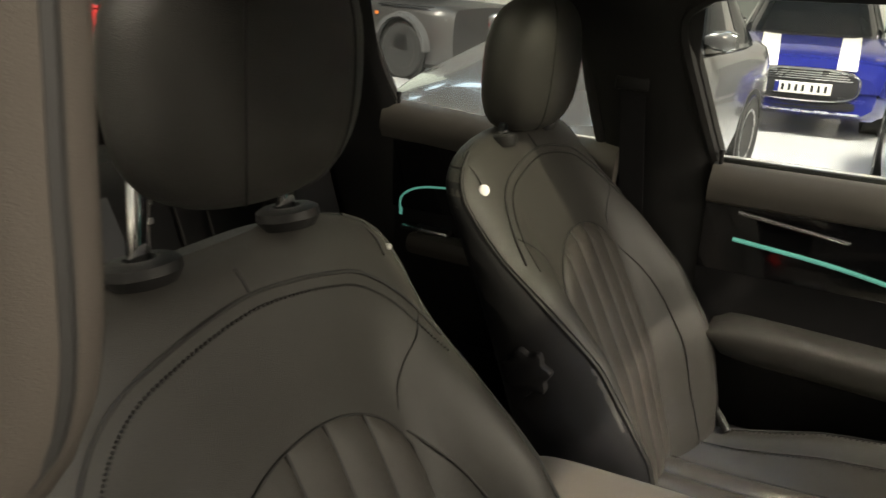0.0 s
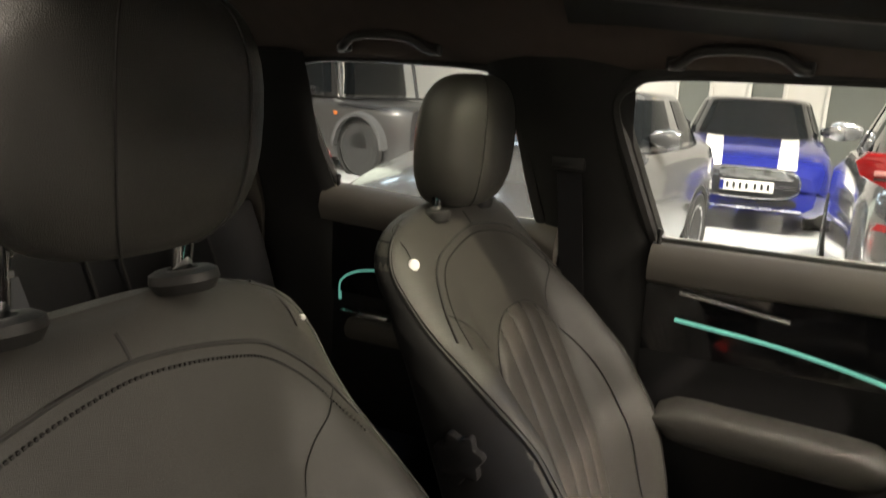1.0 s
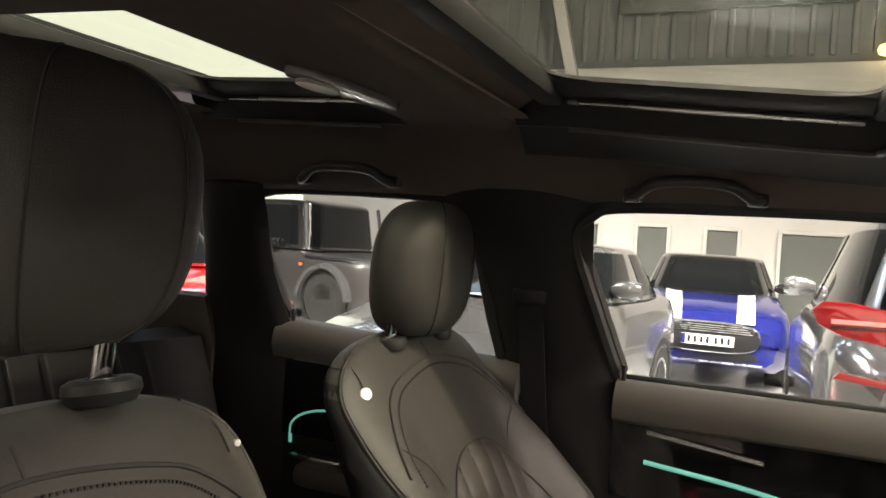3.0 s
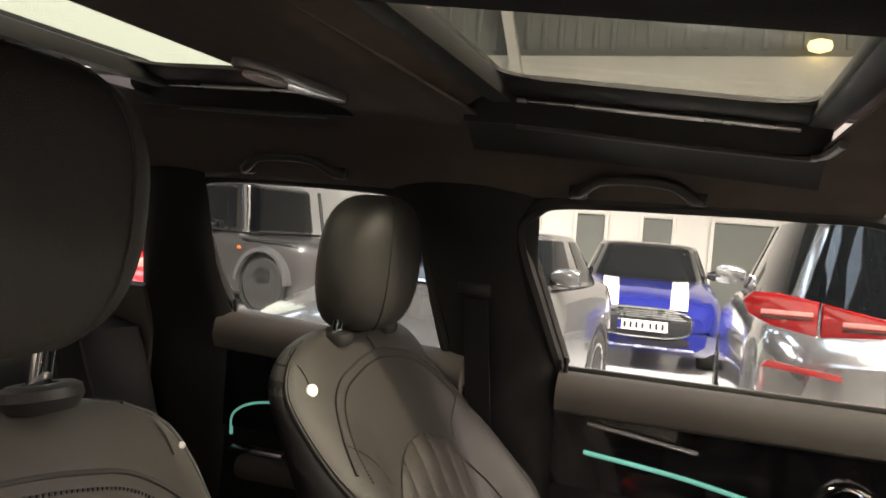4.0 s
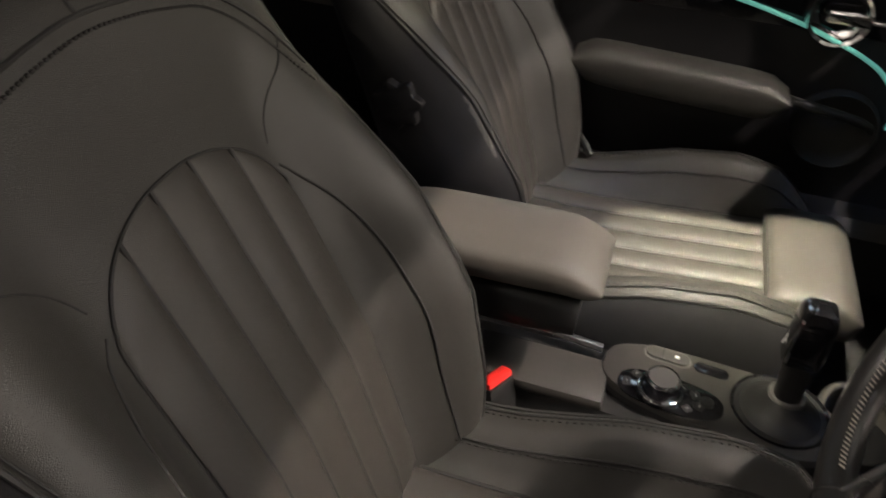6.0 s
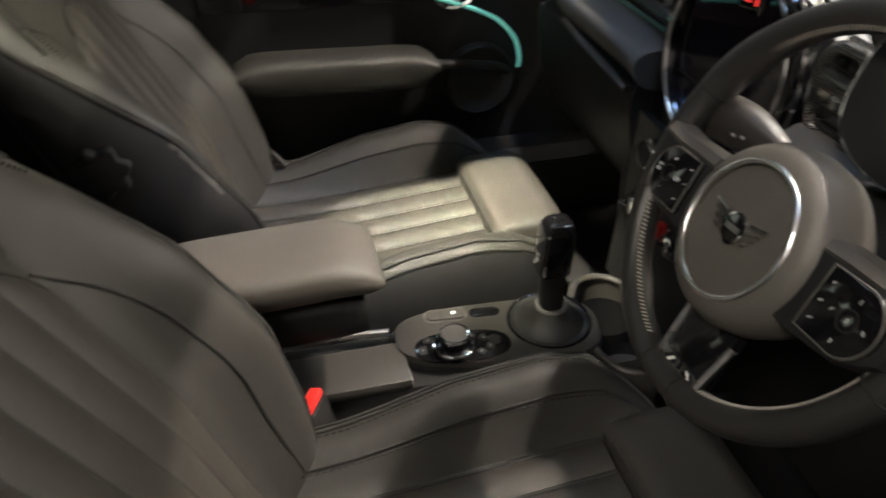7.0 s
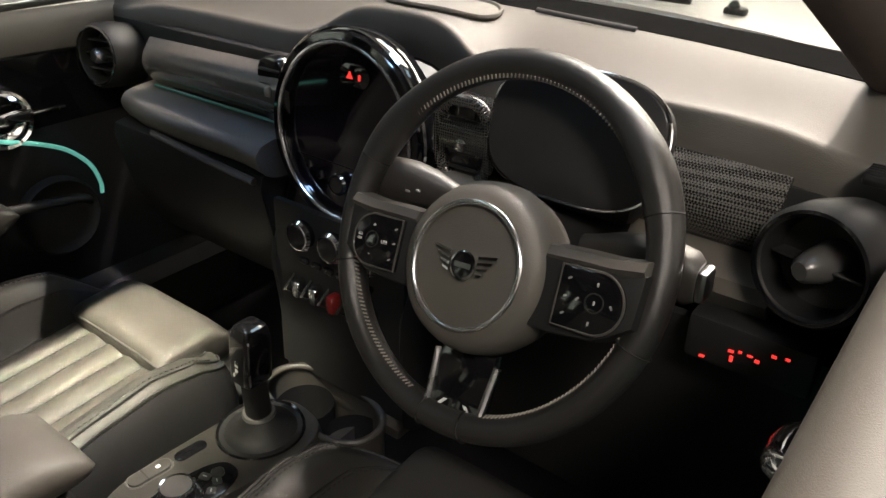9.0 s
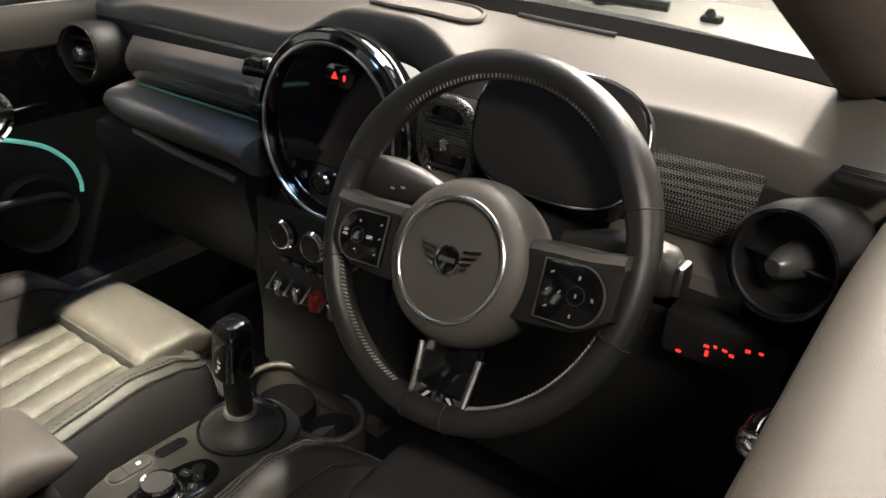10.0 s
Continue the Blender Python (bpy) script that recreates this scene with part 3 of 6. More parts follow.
# the roof falls slightly towards the windscreen
for ob in list(bpy.data.objects):
    top_ = ob.parent or ob
    if ob.type == "MESH" and top_.name in ("ceiling", "roof_beam", "window_1", "window_2", "dome_lamp", "roof_skin"):
        m_ = spot(ob)
        inv = m_.inverted()
        for v in ob.data.vertices:
            p = m_ @ v.co
            p.z += (0.082 if p.y > -0.45 else 0.03) * (-0.45 - p.y) * (1 - step(0.40, 0.53, abs(p.x)))
            v.co = inv @ p

# ---- seats ----
def back_y(z, lean):
    """The middle of the backrest's front face at height z."""
    y = float(np.interp(z, [0.44, 0.50, 0.665, 0.785, 0.905, 1.0, 1.09], [-0.395, -0.405, -0.460, -0.520, -0.582, -0.612, -0.635]))
    return y - lean * step(0.86, 1.06, z)


def back_size(z):
    """Half width and half depth of the backrest at height z, with a rounded top."""
    w = float(np.interp(z, [0.44, 0.55, 0.70, 0.85, 0.95, 1.1], [0.218, 0.252, 0.270, 0.256, 0.243, 0.240]))
    d = float(np.interp(z, [0.44, 0.60, 0.95, 1.1], [0.075, 0.068, 0.048, 0.045]))
    if z > 0.95:
        k = min(1.0, (z - 0.95) / 0.112)
        w *= max(0.02, (1 - k ** 2.9)) ** (1 / 2.9)
        d *= max(0.02, (1 - k ** 2.2)) ** (1 / 2.2)
    return w, d


def wing(k, z):
    """How far the side bolsters stand forward."""
    b = float(np.interp(z, [0.44, 0.55, 0.66, 0.78, 0.86, 0.93, 0.99], [0.085, 0.110, 0.118, 0.104, 0.064, 0.022, 0.0]))
    return b * step(0.50, 0.86, k) * (1 - 0.30 * step(0.90, 1.0, k))


ROUND = 2.8


def seat(at_x, label, up, lean, head_y, drop, slim=1.0, tall=1.0, posts=(0.076, 0.0, 0.17, 0.0)):
    t = thing("car_seat", (at_x, -0.25, 0.25), label, "car seat", group="front seats")

    def skin(a, z, lift=0.0):
        """The backrest's skin: a is the angle round its cross section, pi / 2 in front."""
        w, d = back_size(z)
        c, s = math.cos(a), math.sin(a)
        kx = math.copysign(abs(c) ** (2 / ROUND), c)
        ky = math.copysign(abs(s) ** (2 / ROUND), s)
        d0 = back_size(min(z, 0.95))[1]
        taper = 1 - 0.13 * ky * ky if ky < 0 else 1.0
        p = Vector((at_x + w * kx * taper, back_y(z, lean) - d0 + d * ky + (wing(abs(kx), z) * abs(ky) ** 0.35 if ky > 0 else 0.0), z))
        if lift:
            p += Vector((c, s, 0)) * lift
        p.z -= drop * step(0.84, 1.04, z)
        return p
    zs = [0.44, 0.45, 0.47] + list(np.linspace(0.50, 0.95, 22)) + [0.95 + 0.112 * math.sin(math.pi / 2 * k / 11) for k in range(1, 12)]
    ring = [2 * math.pi * k / 72 for k in range(72)]
    back = part("backrest", loft([[skin(a, z) for a in ring] for z in zs]), LEATHER, t)

    def on_back(x, z, lift=0.0):
        w, d = back_size(z)

        def f(x, z):
            w, d = back_size(z)
            k = min(0.999, abs(x) / w)
            c = k ** (ROUND / 2)
            return skin(math.acos(c if x >= 0 else -c), z)
        p = f(x, z)
        e = -0.004 if x > 0 else 0.004
        r, q = f(x + e, z) - p, f(x, z - 0.006) - p
        nrm = r.cross(q)
        nrm = nrm.normalized() if nrm.length > 1e-9 else Vector((0, 1, 0))
        if nrm.y < 0:
            nrm = -nrm
        return p + nrm * lift
    # dark side panels behind the piped crest of the bolsters
    def crest(z):
        return radians(float(np.interp(z, [0.44, 0.70, 0.80, 0.88, 0.95, 1.03], [38, 36, 30, 20, 12, 10])))
    for s in (-1, 1):
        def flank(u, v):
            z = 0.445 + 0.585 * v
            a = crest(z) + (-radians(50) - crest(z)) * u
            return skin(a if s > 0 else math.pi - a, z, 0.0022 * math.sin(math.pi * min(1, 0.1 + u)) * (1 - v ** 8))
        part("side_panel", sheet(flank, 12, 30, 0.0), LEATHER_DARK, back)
        part("side_piping", tube([skin(crest(z) if s > 0 else math.pi - crest(z), z, 0.0015) for z in np.linspace(0.45, 1.045, 44)], 0.0022, 6), THREAD, back)
        part("side_piping", tube([skin(crest(z) + 0.05 if s > 0 else math.pi - crest(z) - 0.05, z, 0.0008) for z in np.linspace(0.62, 1.03, 36)], 0.0011, 6), THREAD, back)
    # fluted insert
    edges = [-0.125, -0.075, -0.025, 0.025, 0.075, 0.125]

    def arch(x):
        return 0.808 + 0.091 * max(0, 1 - (abs(x) / 0.1255) ** 2.2) ** 0.5
    for a, b in zip(edges, edges[1:]):
        def flute(u, v):
            x = a + (b - a) * u
            z = 0.47 + (arch(x) - 0.47) * v
            return on_back(x, z, 0.0005 + 0.0060 * math.sin(math.pi * (0.03 + 0.94 * u)) ** 0.45 * (1 - step(0.965, 1, v)))
        part("flute", sheet(flute, 12, 30, 0), LEATHER_FLUTE, back)
    for a in edges[1:-1]:
        part("seam", tube([on_back(a, 0.47 + (arch(a) - 0.47) * v, 0.0015) for v in np.linspace(0, 1, 26)], 0.0024, 6), THREAD, back)
    rim = [(-0.126, 0.47), (-0.126, 0.63)] + [(x, arch(x)) for x in np.linspace(-0.1255, 0.1255, 41)] + [(0.126, 0.63), (0.126, 0.47)]
    part("insert_piping", tube(smooth([on_back(x, z, 0.0012) for x, z in rim], 3), 0.0014, 8), THREAD, back)
    # seams of the bolsters and the wing panels
    for s in (-1, 1):
        part("bolster_seam", tube(smooth([on_back(s * x, z, 0.001) for x, z in ((0.126, 0.842), (0.140, 0.826), (0.160, 0.795), (0.172, 0.755), (0.178, 0.71), (0.178, 0.65), (0.172, 0.57), (0.165, 0.48))], 8), 0.0014, 6), THREAD, back)
        part("panel_seam", tube(smooth([on_back(s * x, z, 0.0008) for x, z in ((0.206, 0.938), (0.182, 0.920), (0.157, 0.902), (0.138, 0.882), (0.126, 0.862))], 8), 0.0009, 6), THREAD, back)
    # the top seam with its row of stitches
    arc = [(-0.222, 0.905), (-0.206, 0.937), (-0.188, 0.963), (-0.165, 0.985), (-0.135, 1.003), (-0.095, 1.014), (-0.050, 1.022), (0, 1.026)]
    arc += [(-x, z) for x, z in arc[-2::-1]]
    part("top_piping", tube(smooth([on_back(x, z, 0.001) for x, z in arc], 8), 0.0021, 6), THREAD, back)
    bms = []
    run = smooth([on_back(x * 0.95, z - 0.011, 0.0005) for x, z in arc], 9)
    for p, q in zip(run, run[1:]):
        d = q - p
        bms.append(tube([p + d * 0.12, p + d * 0.62], 0.0017, 4))
    part("stitching", join(*bms), THREAD, back, kind="stuff")
    part("tuck", tube([on_back(0, 1.026, 0.001), on_back(0.0, 1.036, 0.001), on_back(0.0, 1.046, 0.000)], 0.0016, 6), THREAD, back)
    inner = math.copysign(1, -at_x)
    q = 1.0 if at_x < 0 else 0.45
    part("bag_tag", lathe([(q * r, h) for r, h in ((0.008, -0.002), (0.008, 0.002), (0.006, 0.0035), (0.0003, 0.004))], 16,
                          Matrix.Translation(on_back(inner * (0.200 if at_x < 0 else 0.2195), 1.0, 0.001)) @ Matrix.Rotation(radians(-70), 4, "X") @ Matrix.Rotation(radians(35), 4, "Y")), WHITE_INK if at_x < 0 else GREY_INK, back, "round pale tag button")
    part("tag_thread", tube(smooth([on_back(inner * x, z, 0.001) for x, z in ((0.200, 0.998), (0.196, 1.02), (0.190, 1.04), (0.186, 1.052))], 5), 0.0011, 5), THREAD, back)
    # head restraint
    hy, hz = head_y, 1.172 + up
    hr = []
    for v in np.linspace(0, 1, 19):
        a = math.pi * (v - 0.5)
        zz = math.sin(a)
        zz = math.copysign(abs(zz) ** 0.80, zz)
        k = math.cos(a) ** (0.48 if v < 0.5 else 0.62) if math.cos(a) > 1e-4 else 0.02
        wid = slim * (0.132 - 0.012 * v - 0.024 * (1 - v) ** 3) * max(k, 0.03)
        dep = 0.062 * max(k, 0.03)
        hr.append([Vector((at_x + wid * a2, hy + 0.020 * v - 0.018 + dep * b2, hz + 0.094 * tall * zz)) for a2, b2 in oval(1, 1, 36, 2.25)])
    head = part("headrest", loft(hr), LEATHER, t, "padded leather head restraint")
    for s in (-1, 1):
        loop = []
        for v in np.linspace(0.10, 0.94, 26):
            a = math.pi * (v - 0.5)
            k = math.cos(a) ** (0.48 if v < 0.5 else 0.62)
            zz = math.copysign(abs(math.sin(a)) ** 0.80, math.sin(a))
            wid, dep = slim * (0.132 - 0.012 * v - 0.024 * (1 - v) ** 3) * k, 0.062 * k
            f = 0.52
            yy = (1 - f ** 2.25) ** (1 / 2.25)
            loop.append(Vector((at_x + s * wid * f, hy + 0.020 * v - 0.018 + dep * yy + 0.0006, hz + 0.094 * tall * zz)))
        part("headrest_seam", tube(loop, 0.0010, 6), THREAD, head)
    for s in (-1, 1):
        px, py = at_x + s * posts[0], back_y(1.06, lean) - 0.022 + posts[1]
        part("post", lathe([(0.0085, 0), (0.0085, posts[2])], 16, Matrix.Translation((px, py, 1.054 - 1.2 * drop + posts[3])) @ Matrix.Rotation(radians(-6), 4, "X"), True), CHROME, t, "chrome head restraint post")
        part("notches", join(*[box((px - 0.003, py + 0.007, 1.088 + 0.013 * k + 0.3 * up), (0.009, 0.009, 0.005), 0.001) for k in range(3)]), SATIN, t)
        g = 1.08 if at_x > 0 else 0.8
        part("post_guide", lathe([(g * 0.022, -0.012), (g * 0.027, -0.003), (g * 0.026, 0.004), (g * 0.021, 0.007), (g * 0.012, 0.007), (0.009, 0.002)], 28, Matrix.Translation((px, py + 0.003, 1.051 - 1.2 * drop + posts[3])) @ Matrix.Rotation(radians(10), 4, "X")), PLASTIC, t, "black plastic guide collar")
    # seat cushion: raised bolsters that round off ahead of the thigh support
    loops = []

    def cushion_w(y):
        return 0.258 if y < 0.0 else 0.150 + 0.108 * math.sqrt(max(0.0, 1 - (y / 0.10) ** 2))

    def top(x, y):
        k = abs(x) / cushion_w(y) * 0.258
        h = float(np.interp(y, [-0.47, -0.30, -0.165, -0.05, 0.02, 0.06, 0.10], [0.030, 0.045, 0.078, 0.084, 0.066, 0.034, 0.0]))
        z = 0.450 + 0.030 * step(-0.35, 0.12, y) + h * step(0.128, 0.192, k)
        if k > 0.205:
            z -= (h + 0.06) * (1 - math.sqrt(max(0.0, 1 - ((k - 0.205) / 0.0531) ** 2)))
        return z
    ys = list(np.linspace(-0.47, 0.0, 18)) + [0.10 * math.sin(math.pi / 2 * k / 10) for k in range(1, 11)]
    us = [math.sin(math.pi / 2 * k / 20) for k in range(-20, 21)]
    for y in ys:
        w = cushion_w(y)
        lp = [Vector((at_x + u * w, y, top(u * w, y))) for u in us]
        lp += [Vector((at_x + w * 0.99, y, 0.36)), Vector((at_x + w * 0.8, y, 0.30)), Vector((at_x - w * 0.8, y, 0.30)), Vector((at_x - w * 0.99, y, 0.36))]
        loops.append(lp)
    cush = part("cushion", loft(loops), LEATHER, t)
    for a, b in zip(edges, edges[1:]):
        def strip(u, v):
            x = (a + (b - a) * u) * 1.02
            y = -0.40 + 0.405 * v
            return (at_x + x, y, top(x, y) + 0.0005 + 0.0100 * math.sin(math.pi * (0.03 + 0.94 * u)) ** 0.5)
        part("flute", sheet(strip, 8, 14, 0), LEATHER_FLUTE, cush)
    for a in edges:
        part("seam", tube([(at_x + a * 1.02, y, top(a * 1.02, y) + 0.0040) for y in np.linspace(-0.40, 0.004, 14)], 0.0032, 6), THREAD, cush)
    for s in (-1, 1):
        for off in (0.168, 0.212):
            line_ = [Vector((at_x + s * off / 0.258 * cushion_w(y), y, top(off / 0.258 * cushion_w(y), y) + 0.0012)) for y in list(np.linspace(-0.40, 0.0, 16)) + [0.02, 0.04, 0.06, 0.075, 0.088, 0.096]]
            part("bolster_seam", tube(line_, 0.0020, 6), THREAD, cush)
            part("bolster_stitching", join(*[tube([p.lerp(q, f) + Vector((-s * 0.007, 0, 0.0005)) for f in (f0, f0 + 0.16)], 0.0011, 4) for p, q in zip(line_[:18], line_[1:19]) for f0 in (0.05, 0.38, 0.71)]), THREAD, cush, kind="stuff")

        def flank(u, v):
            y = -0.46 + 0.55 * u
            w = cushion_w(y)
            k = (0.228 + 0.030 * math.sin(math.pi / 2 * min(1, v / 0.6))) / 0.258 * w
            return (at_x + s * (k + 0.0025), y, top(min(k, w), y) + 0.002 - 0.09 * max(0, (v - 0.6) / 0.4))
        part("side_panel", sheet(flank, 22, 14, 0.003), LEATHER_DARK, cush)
        part("side_piping", tube([(at_x + s * (cushion_w(y) * 0.226 / 0.258), y, top(cushion_w(y) * 0.226 / 0.258, y) + 0.002) for y in list(np.linspace(-0.46, 0.0, 14)) + [0.02, 0.04, 0.06, 0.08, 0.09]], 0.0028, 6), THREAD, cush)
    pad = []
    for v in np.linspace(0, 1, 15):
        y = 0.006 + 0.140 * v
        e = math.sqrt(max(0.0, 1 - abs(2 * v - 1) ** 6))
        pad.append([Vector((at_x + 0.133 * (0.95 + 0.05 * e) * a2, y, 0.498 + 0.006 * v + (0.022 if b2 > 0 else 0.07) * b2 * max(0.12, e) - 0.016 * step(0.7, 1, v))) for a2, b2 in oval(1, 1, 36, 3.8)])
    support = part("thigh_support", loft(pad), LEATHER_FLUTE, t, "separate leather thigh support pad")
    part("thigh_piping", tube([(at_x + x, 0.0075, 0.497 + 0.005 * (1 - abs(x / 0.128) ** 4)) for x in np.linspace(-0.126, 0.126, 20)], 0.0022, 6), THREAD, support)
    for s in (-1, 1):
        part("seat_rail", box((at_x + s * 0.19, -0.2, 0.275), (0.03, 0.5, 0.05), 0.005), PLASTIC, t)
    return t, back


drv, drv_back = seat(0.330, "black leather driver's car seat with fluted insert, head restraint raised", 0.022, 0.0, -0.616, 0.012, 0.94, 1.0, (0.081, -0.010, 0.15, 0.0225))
psg, psg_back = seat(-0.360, "black leather front passenger seat with fluted insert and white tag", -0.030, 0.030, -0.668, 0.014, 0.93, 1.06, (0.082, -0.004, 0.060, 0.004))
# recliner wheel on the passenger seat's inner side
m = Matrix.Translation((-0.092, -0.539, 0.774)) @ Matrix.Rotation(radians(90), 4, "Y")
lobes = [((0.031 + 0.004 * math.cos(7 * a)) * math.cos(a), (0.031 + 0.004 * math.cos(7 * a)) * math.sin(a)) for a in np.linspace(0, 2 * math.pi, 84, endpoint=False)]
part("recliner_knob", slab(lobes, 0.013, m, 0.004), LEATHER_DARK, psg, "lobed black recliner knob")

# rear bench
bench = thing("rear_bench", (0, -1.30, 0.25), "dark leather rear bench seat with two outer head restraints", "car seat")
for s in (-1, 1):
    prof = [(-1.17, 0.50), (-1.20, 0.62), (-1.27, 0.85), (-1.31, 0.95), (-1.35, 0.965), (-1.40, 0.94), (-1.36, 0.5)]
    loops = []
    for k, x in enumerate(np.linspace(0.02, 0.60, 12)):
        b = 0.03 * math.sin(math.pi * k / 11) - 0.02
        loops.append([(s * x, y - b * (1 if i < 4 else 0), z) for i, (y, z) in enumerate(prof)])
    bk = part("backrest", loft(loops), LEATHER_DARK, bench)
    for x in (0.16, 0.23, 0.38, 0.45):
        part("seam", tube([(s * x, y + 0.012, z) for y, z in prof[:4]], 0.003, 6), THREAD, bk)
    part("cushion", box((s * 0.31, -0.98, 0.44), (0.58, 0.44, 0.16), 0.05, 3), LEATHER_DARK, bench)
    hr = [[(s * 0.33 + 0.12 * k * a, -1.34 + 0.04 * k * b, 1.0 + 0.05 * zz) for a, b in oval(1, 1, 24, 3)] for zz, k in ((-1, 0.7), (-0.8, 0.95), (0, 1), (0.6, 0.97), (0.9, 0.8), (1, 0.5))]
    part("headrest", loft(hr), LEATHER_DARK, bench)
belt = thing("rear_seat_belt", (-0.2, -1.26, 0.6), "dark grey seat belt on the rear bench", "seat belt", group="rear belts")
part("webbing", sheet(lambda u, v: (-0.05 + 0.05 * u + 0.02 * v, -1.155 - 0.115 * v, 0.6 + 0.3 * v), 2, 8, 0.002), mat("belt_webbing", (0.05, 0.052, 0.058), 0.7, bump=0.5, bump_scale=600), belt)
copy_thing(belt, Matrix.Translation((0.28, -1.26, 0.6)))


# ---- dashboard ----
dash = thing("dashboard", (0, 0.30, 0.45), "grey-black soft dashboard with round air vents", "dashboard")


def lip_z(x):
    """Height of the pad's rear lip: a bump over the centre screen."""
    return 0.970 + 0.050 * math.exp(-((x + 0.005) / 0.125) ** 4) + 0.008 * step(0.15, 0.35, x) - 0.014 * step(0.5, 0.62, abs(x))


def lip_y(x):
    return 0.245 + 0.022 * math.exp(-((x + 0.005) / 0.15) ** 4) - 0.02 * step(0.42, 0.60, abs(x))


def dash_top(u, v):
    x = -0.655 + 1.31 * u
    y0, z0 = lip_y(x), lip_z(x)
    y1, z1 = screen_base(x) - 0.014, 1.012
    if v < 0.25:
        a = v / 0.25 * math.pi / 2
        return (x, y0 + 0.040 + 0.016 * (1 - math.cos(a)), z0 - 0.054 + 0.054 * math.sin(a))
    k = (v - 0.25) / 0.75
    ys = y0 + 0.056
    return (x, ys + (y1 - ys) * k, z0 + (z1 - z0) * step(0, 1, k) ** 0.8)


top = part("top_pad", sheet(dash_top, 80, 30, 0.006), SOFT, dash, "soft grained dashboard top")
part("under_lip", sheet(lambda u, v: (-0.655 + 1.31 * u, lip_y(-0.655 + 1.31 * u) + 0.040 + 0.02 * v, lip_z(-0.655 + 1.31 * u) - 0.054 - 0.004 * v), 60, 2, 0.004), PLASTIC, dash)
part("fascia_back", join(box((-0.34, 0.276, 0.86), (0.62, 0.02, 0.16), 0.004), box((0.40, 0.276, 0.83), (0.50, 0.02, 0.20), 0.004)), PLASTIC, dash)
# passenger decor panel, ledge and glove box
part("decor_panel", sheet(lambda u, v: (-0.475 + 0.36 * u, 0.236 - 0.022 * math.sin(math.pi * v) - 0.01 * u, 0.930 + 0.012 * u - (0.078 + 0.004 * u) * v), 20, 8, 0.008), DECOR, dash, "glossy grey decor panel")
ledge = [(0.232, 0.852), (0.180, 0.846), (0.163, 0.837), (0.160, 0.822), (0.175, 0.798), (0.205, 0.788), (0.24, 0.79)]
part("ledge", loft([[(x, y + 0.02 * step(-0.40, -0.52, x), z - 0.012 * step(-0.2, -0.08, x)) for _x, y, z in smooth([(0, a, b) for a, b in ledge], 5)] for x in np.linspace(-0.50, -0.135, 16)]), LEDGE_PAD_LIT, dash, "grey padded ledge above the glove box")
part("light_strip", tube([(x, 0.221, 0.855) for x in np.linspace(-0.46, -0.12, 6)], 0.002, 6), mat("dim_light_strip", (0.06, 0.22, 0.18), 0.3, emit=0.04), dash)
glove = [(0.215, 0.80), (0.170, 0.790), (0.165, 0.770), (0.185, 0.66), (0.23, 0.58), (0.30, 0.56)]
part("glove_box", loft([[(x, y, z) for y, z in glove] for x in np.linspace(-0.52, -0.14, 8)]), PLASTIC, dash, "black glove box lid")
part("glove_edge", tube(smooth([(-0.40, 0.166, 0.800), (-0.30, 0.163, 0.792), (-0.15, 0.163, 0.782)], 6), 0.006, 8), SILLPAD, dash)
# centre stack cheeks, curving in below the screen
for s in (-1, 1):
    rows = []
    for v in np.linspace(0, 1, 16):
        z = 0.795 - 0.335 * v
        x = 0.128 - 0.016 * step(0.1, 0.7, v)
        y = 0.222 - 0.062 * step(0.0, 0.45, v) + 0.012 * v
        rows.append([(s * (x + a), y + b, z) for a, b in ((-0.006, 0.018), (-0.003, 0.006), (0.006, 0.0), (0.020, 0.004), (0.034, 0.018), (0.042, 0.040), (0.045, 0.075), (-0.01, 0.075))])
    part("stack_cheek", loft(rows), PLASTIC, dash, "soft black cheek of the centre stack")
part("stack_face", sheet(lambda u, v: (-0.125 + 0.25 * u, 0.185 - 0.012 * v, 0.76 - 0.28 * v), 4, 6, 0.01), PLASTIC, dash)
part("lower_panel", sheet(lambda u, v: (0.14 + 0.50 * u, 0.20 + 0.06 * v, 0.80 - 0.36 * v), 10, 8, 0.01), PLASTIC, dash)
part("driver_ledge", loft([[(x, y + 0.02, z + 0.02) for y, z in ledge] for x in np.linspace(0.15, 0.56, 10)]), SOFT, dash)


# woven-look panel right of the instruments
CARBON = mat("woven_decor", (0.022, 0.022, 0.023), 0.25, coat=0.5)
nt = CARBON.node_tree
ch = nt.nodes.new("ShaderNodeTexChecker")
ch.inputs["Scale"].default_value = 420
ch.inputs["Color1"].default_value, ch.inputs["Color2"].default_value = (0.10, 0.095, 0.09, 1), (0.012, 0.012, 0.012, 1)
tcn = nt.nodes.new("ShaderNodeTexCoord")
mp = nt.nodes.new("ShaderNodeMapping")
mp.inputs["Rotation"].default_value = (0, radians(45), 0)
nt.links.new(tcn.outputs["Object"], mp.inputs[0])
nt.links.new(mp.outputs[0], ch.inputs[0])
nt.links.new(ch.outputs[0], nt.nodes["Principled BSDF"].inputs["Base Color"])
part("decor_panel", sheet(lambda u, v: (0.15 + 0.395 * u, 0.236 - 0.03 * math.sin(math.pi * v), 0.962 - 0.010 * u - 0.092 * v), 20, 8, 0.008), CARBON, dash, "woven-pattern gloss decor panel")


SATIN_HUB = mat("satin_grey_hub", (0.09, 0.088, 0.085), 0.3, 0.3)


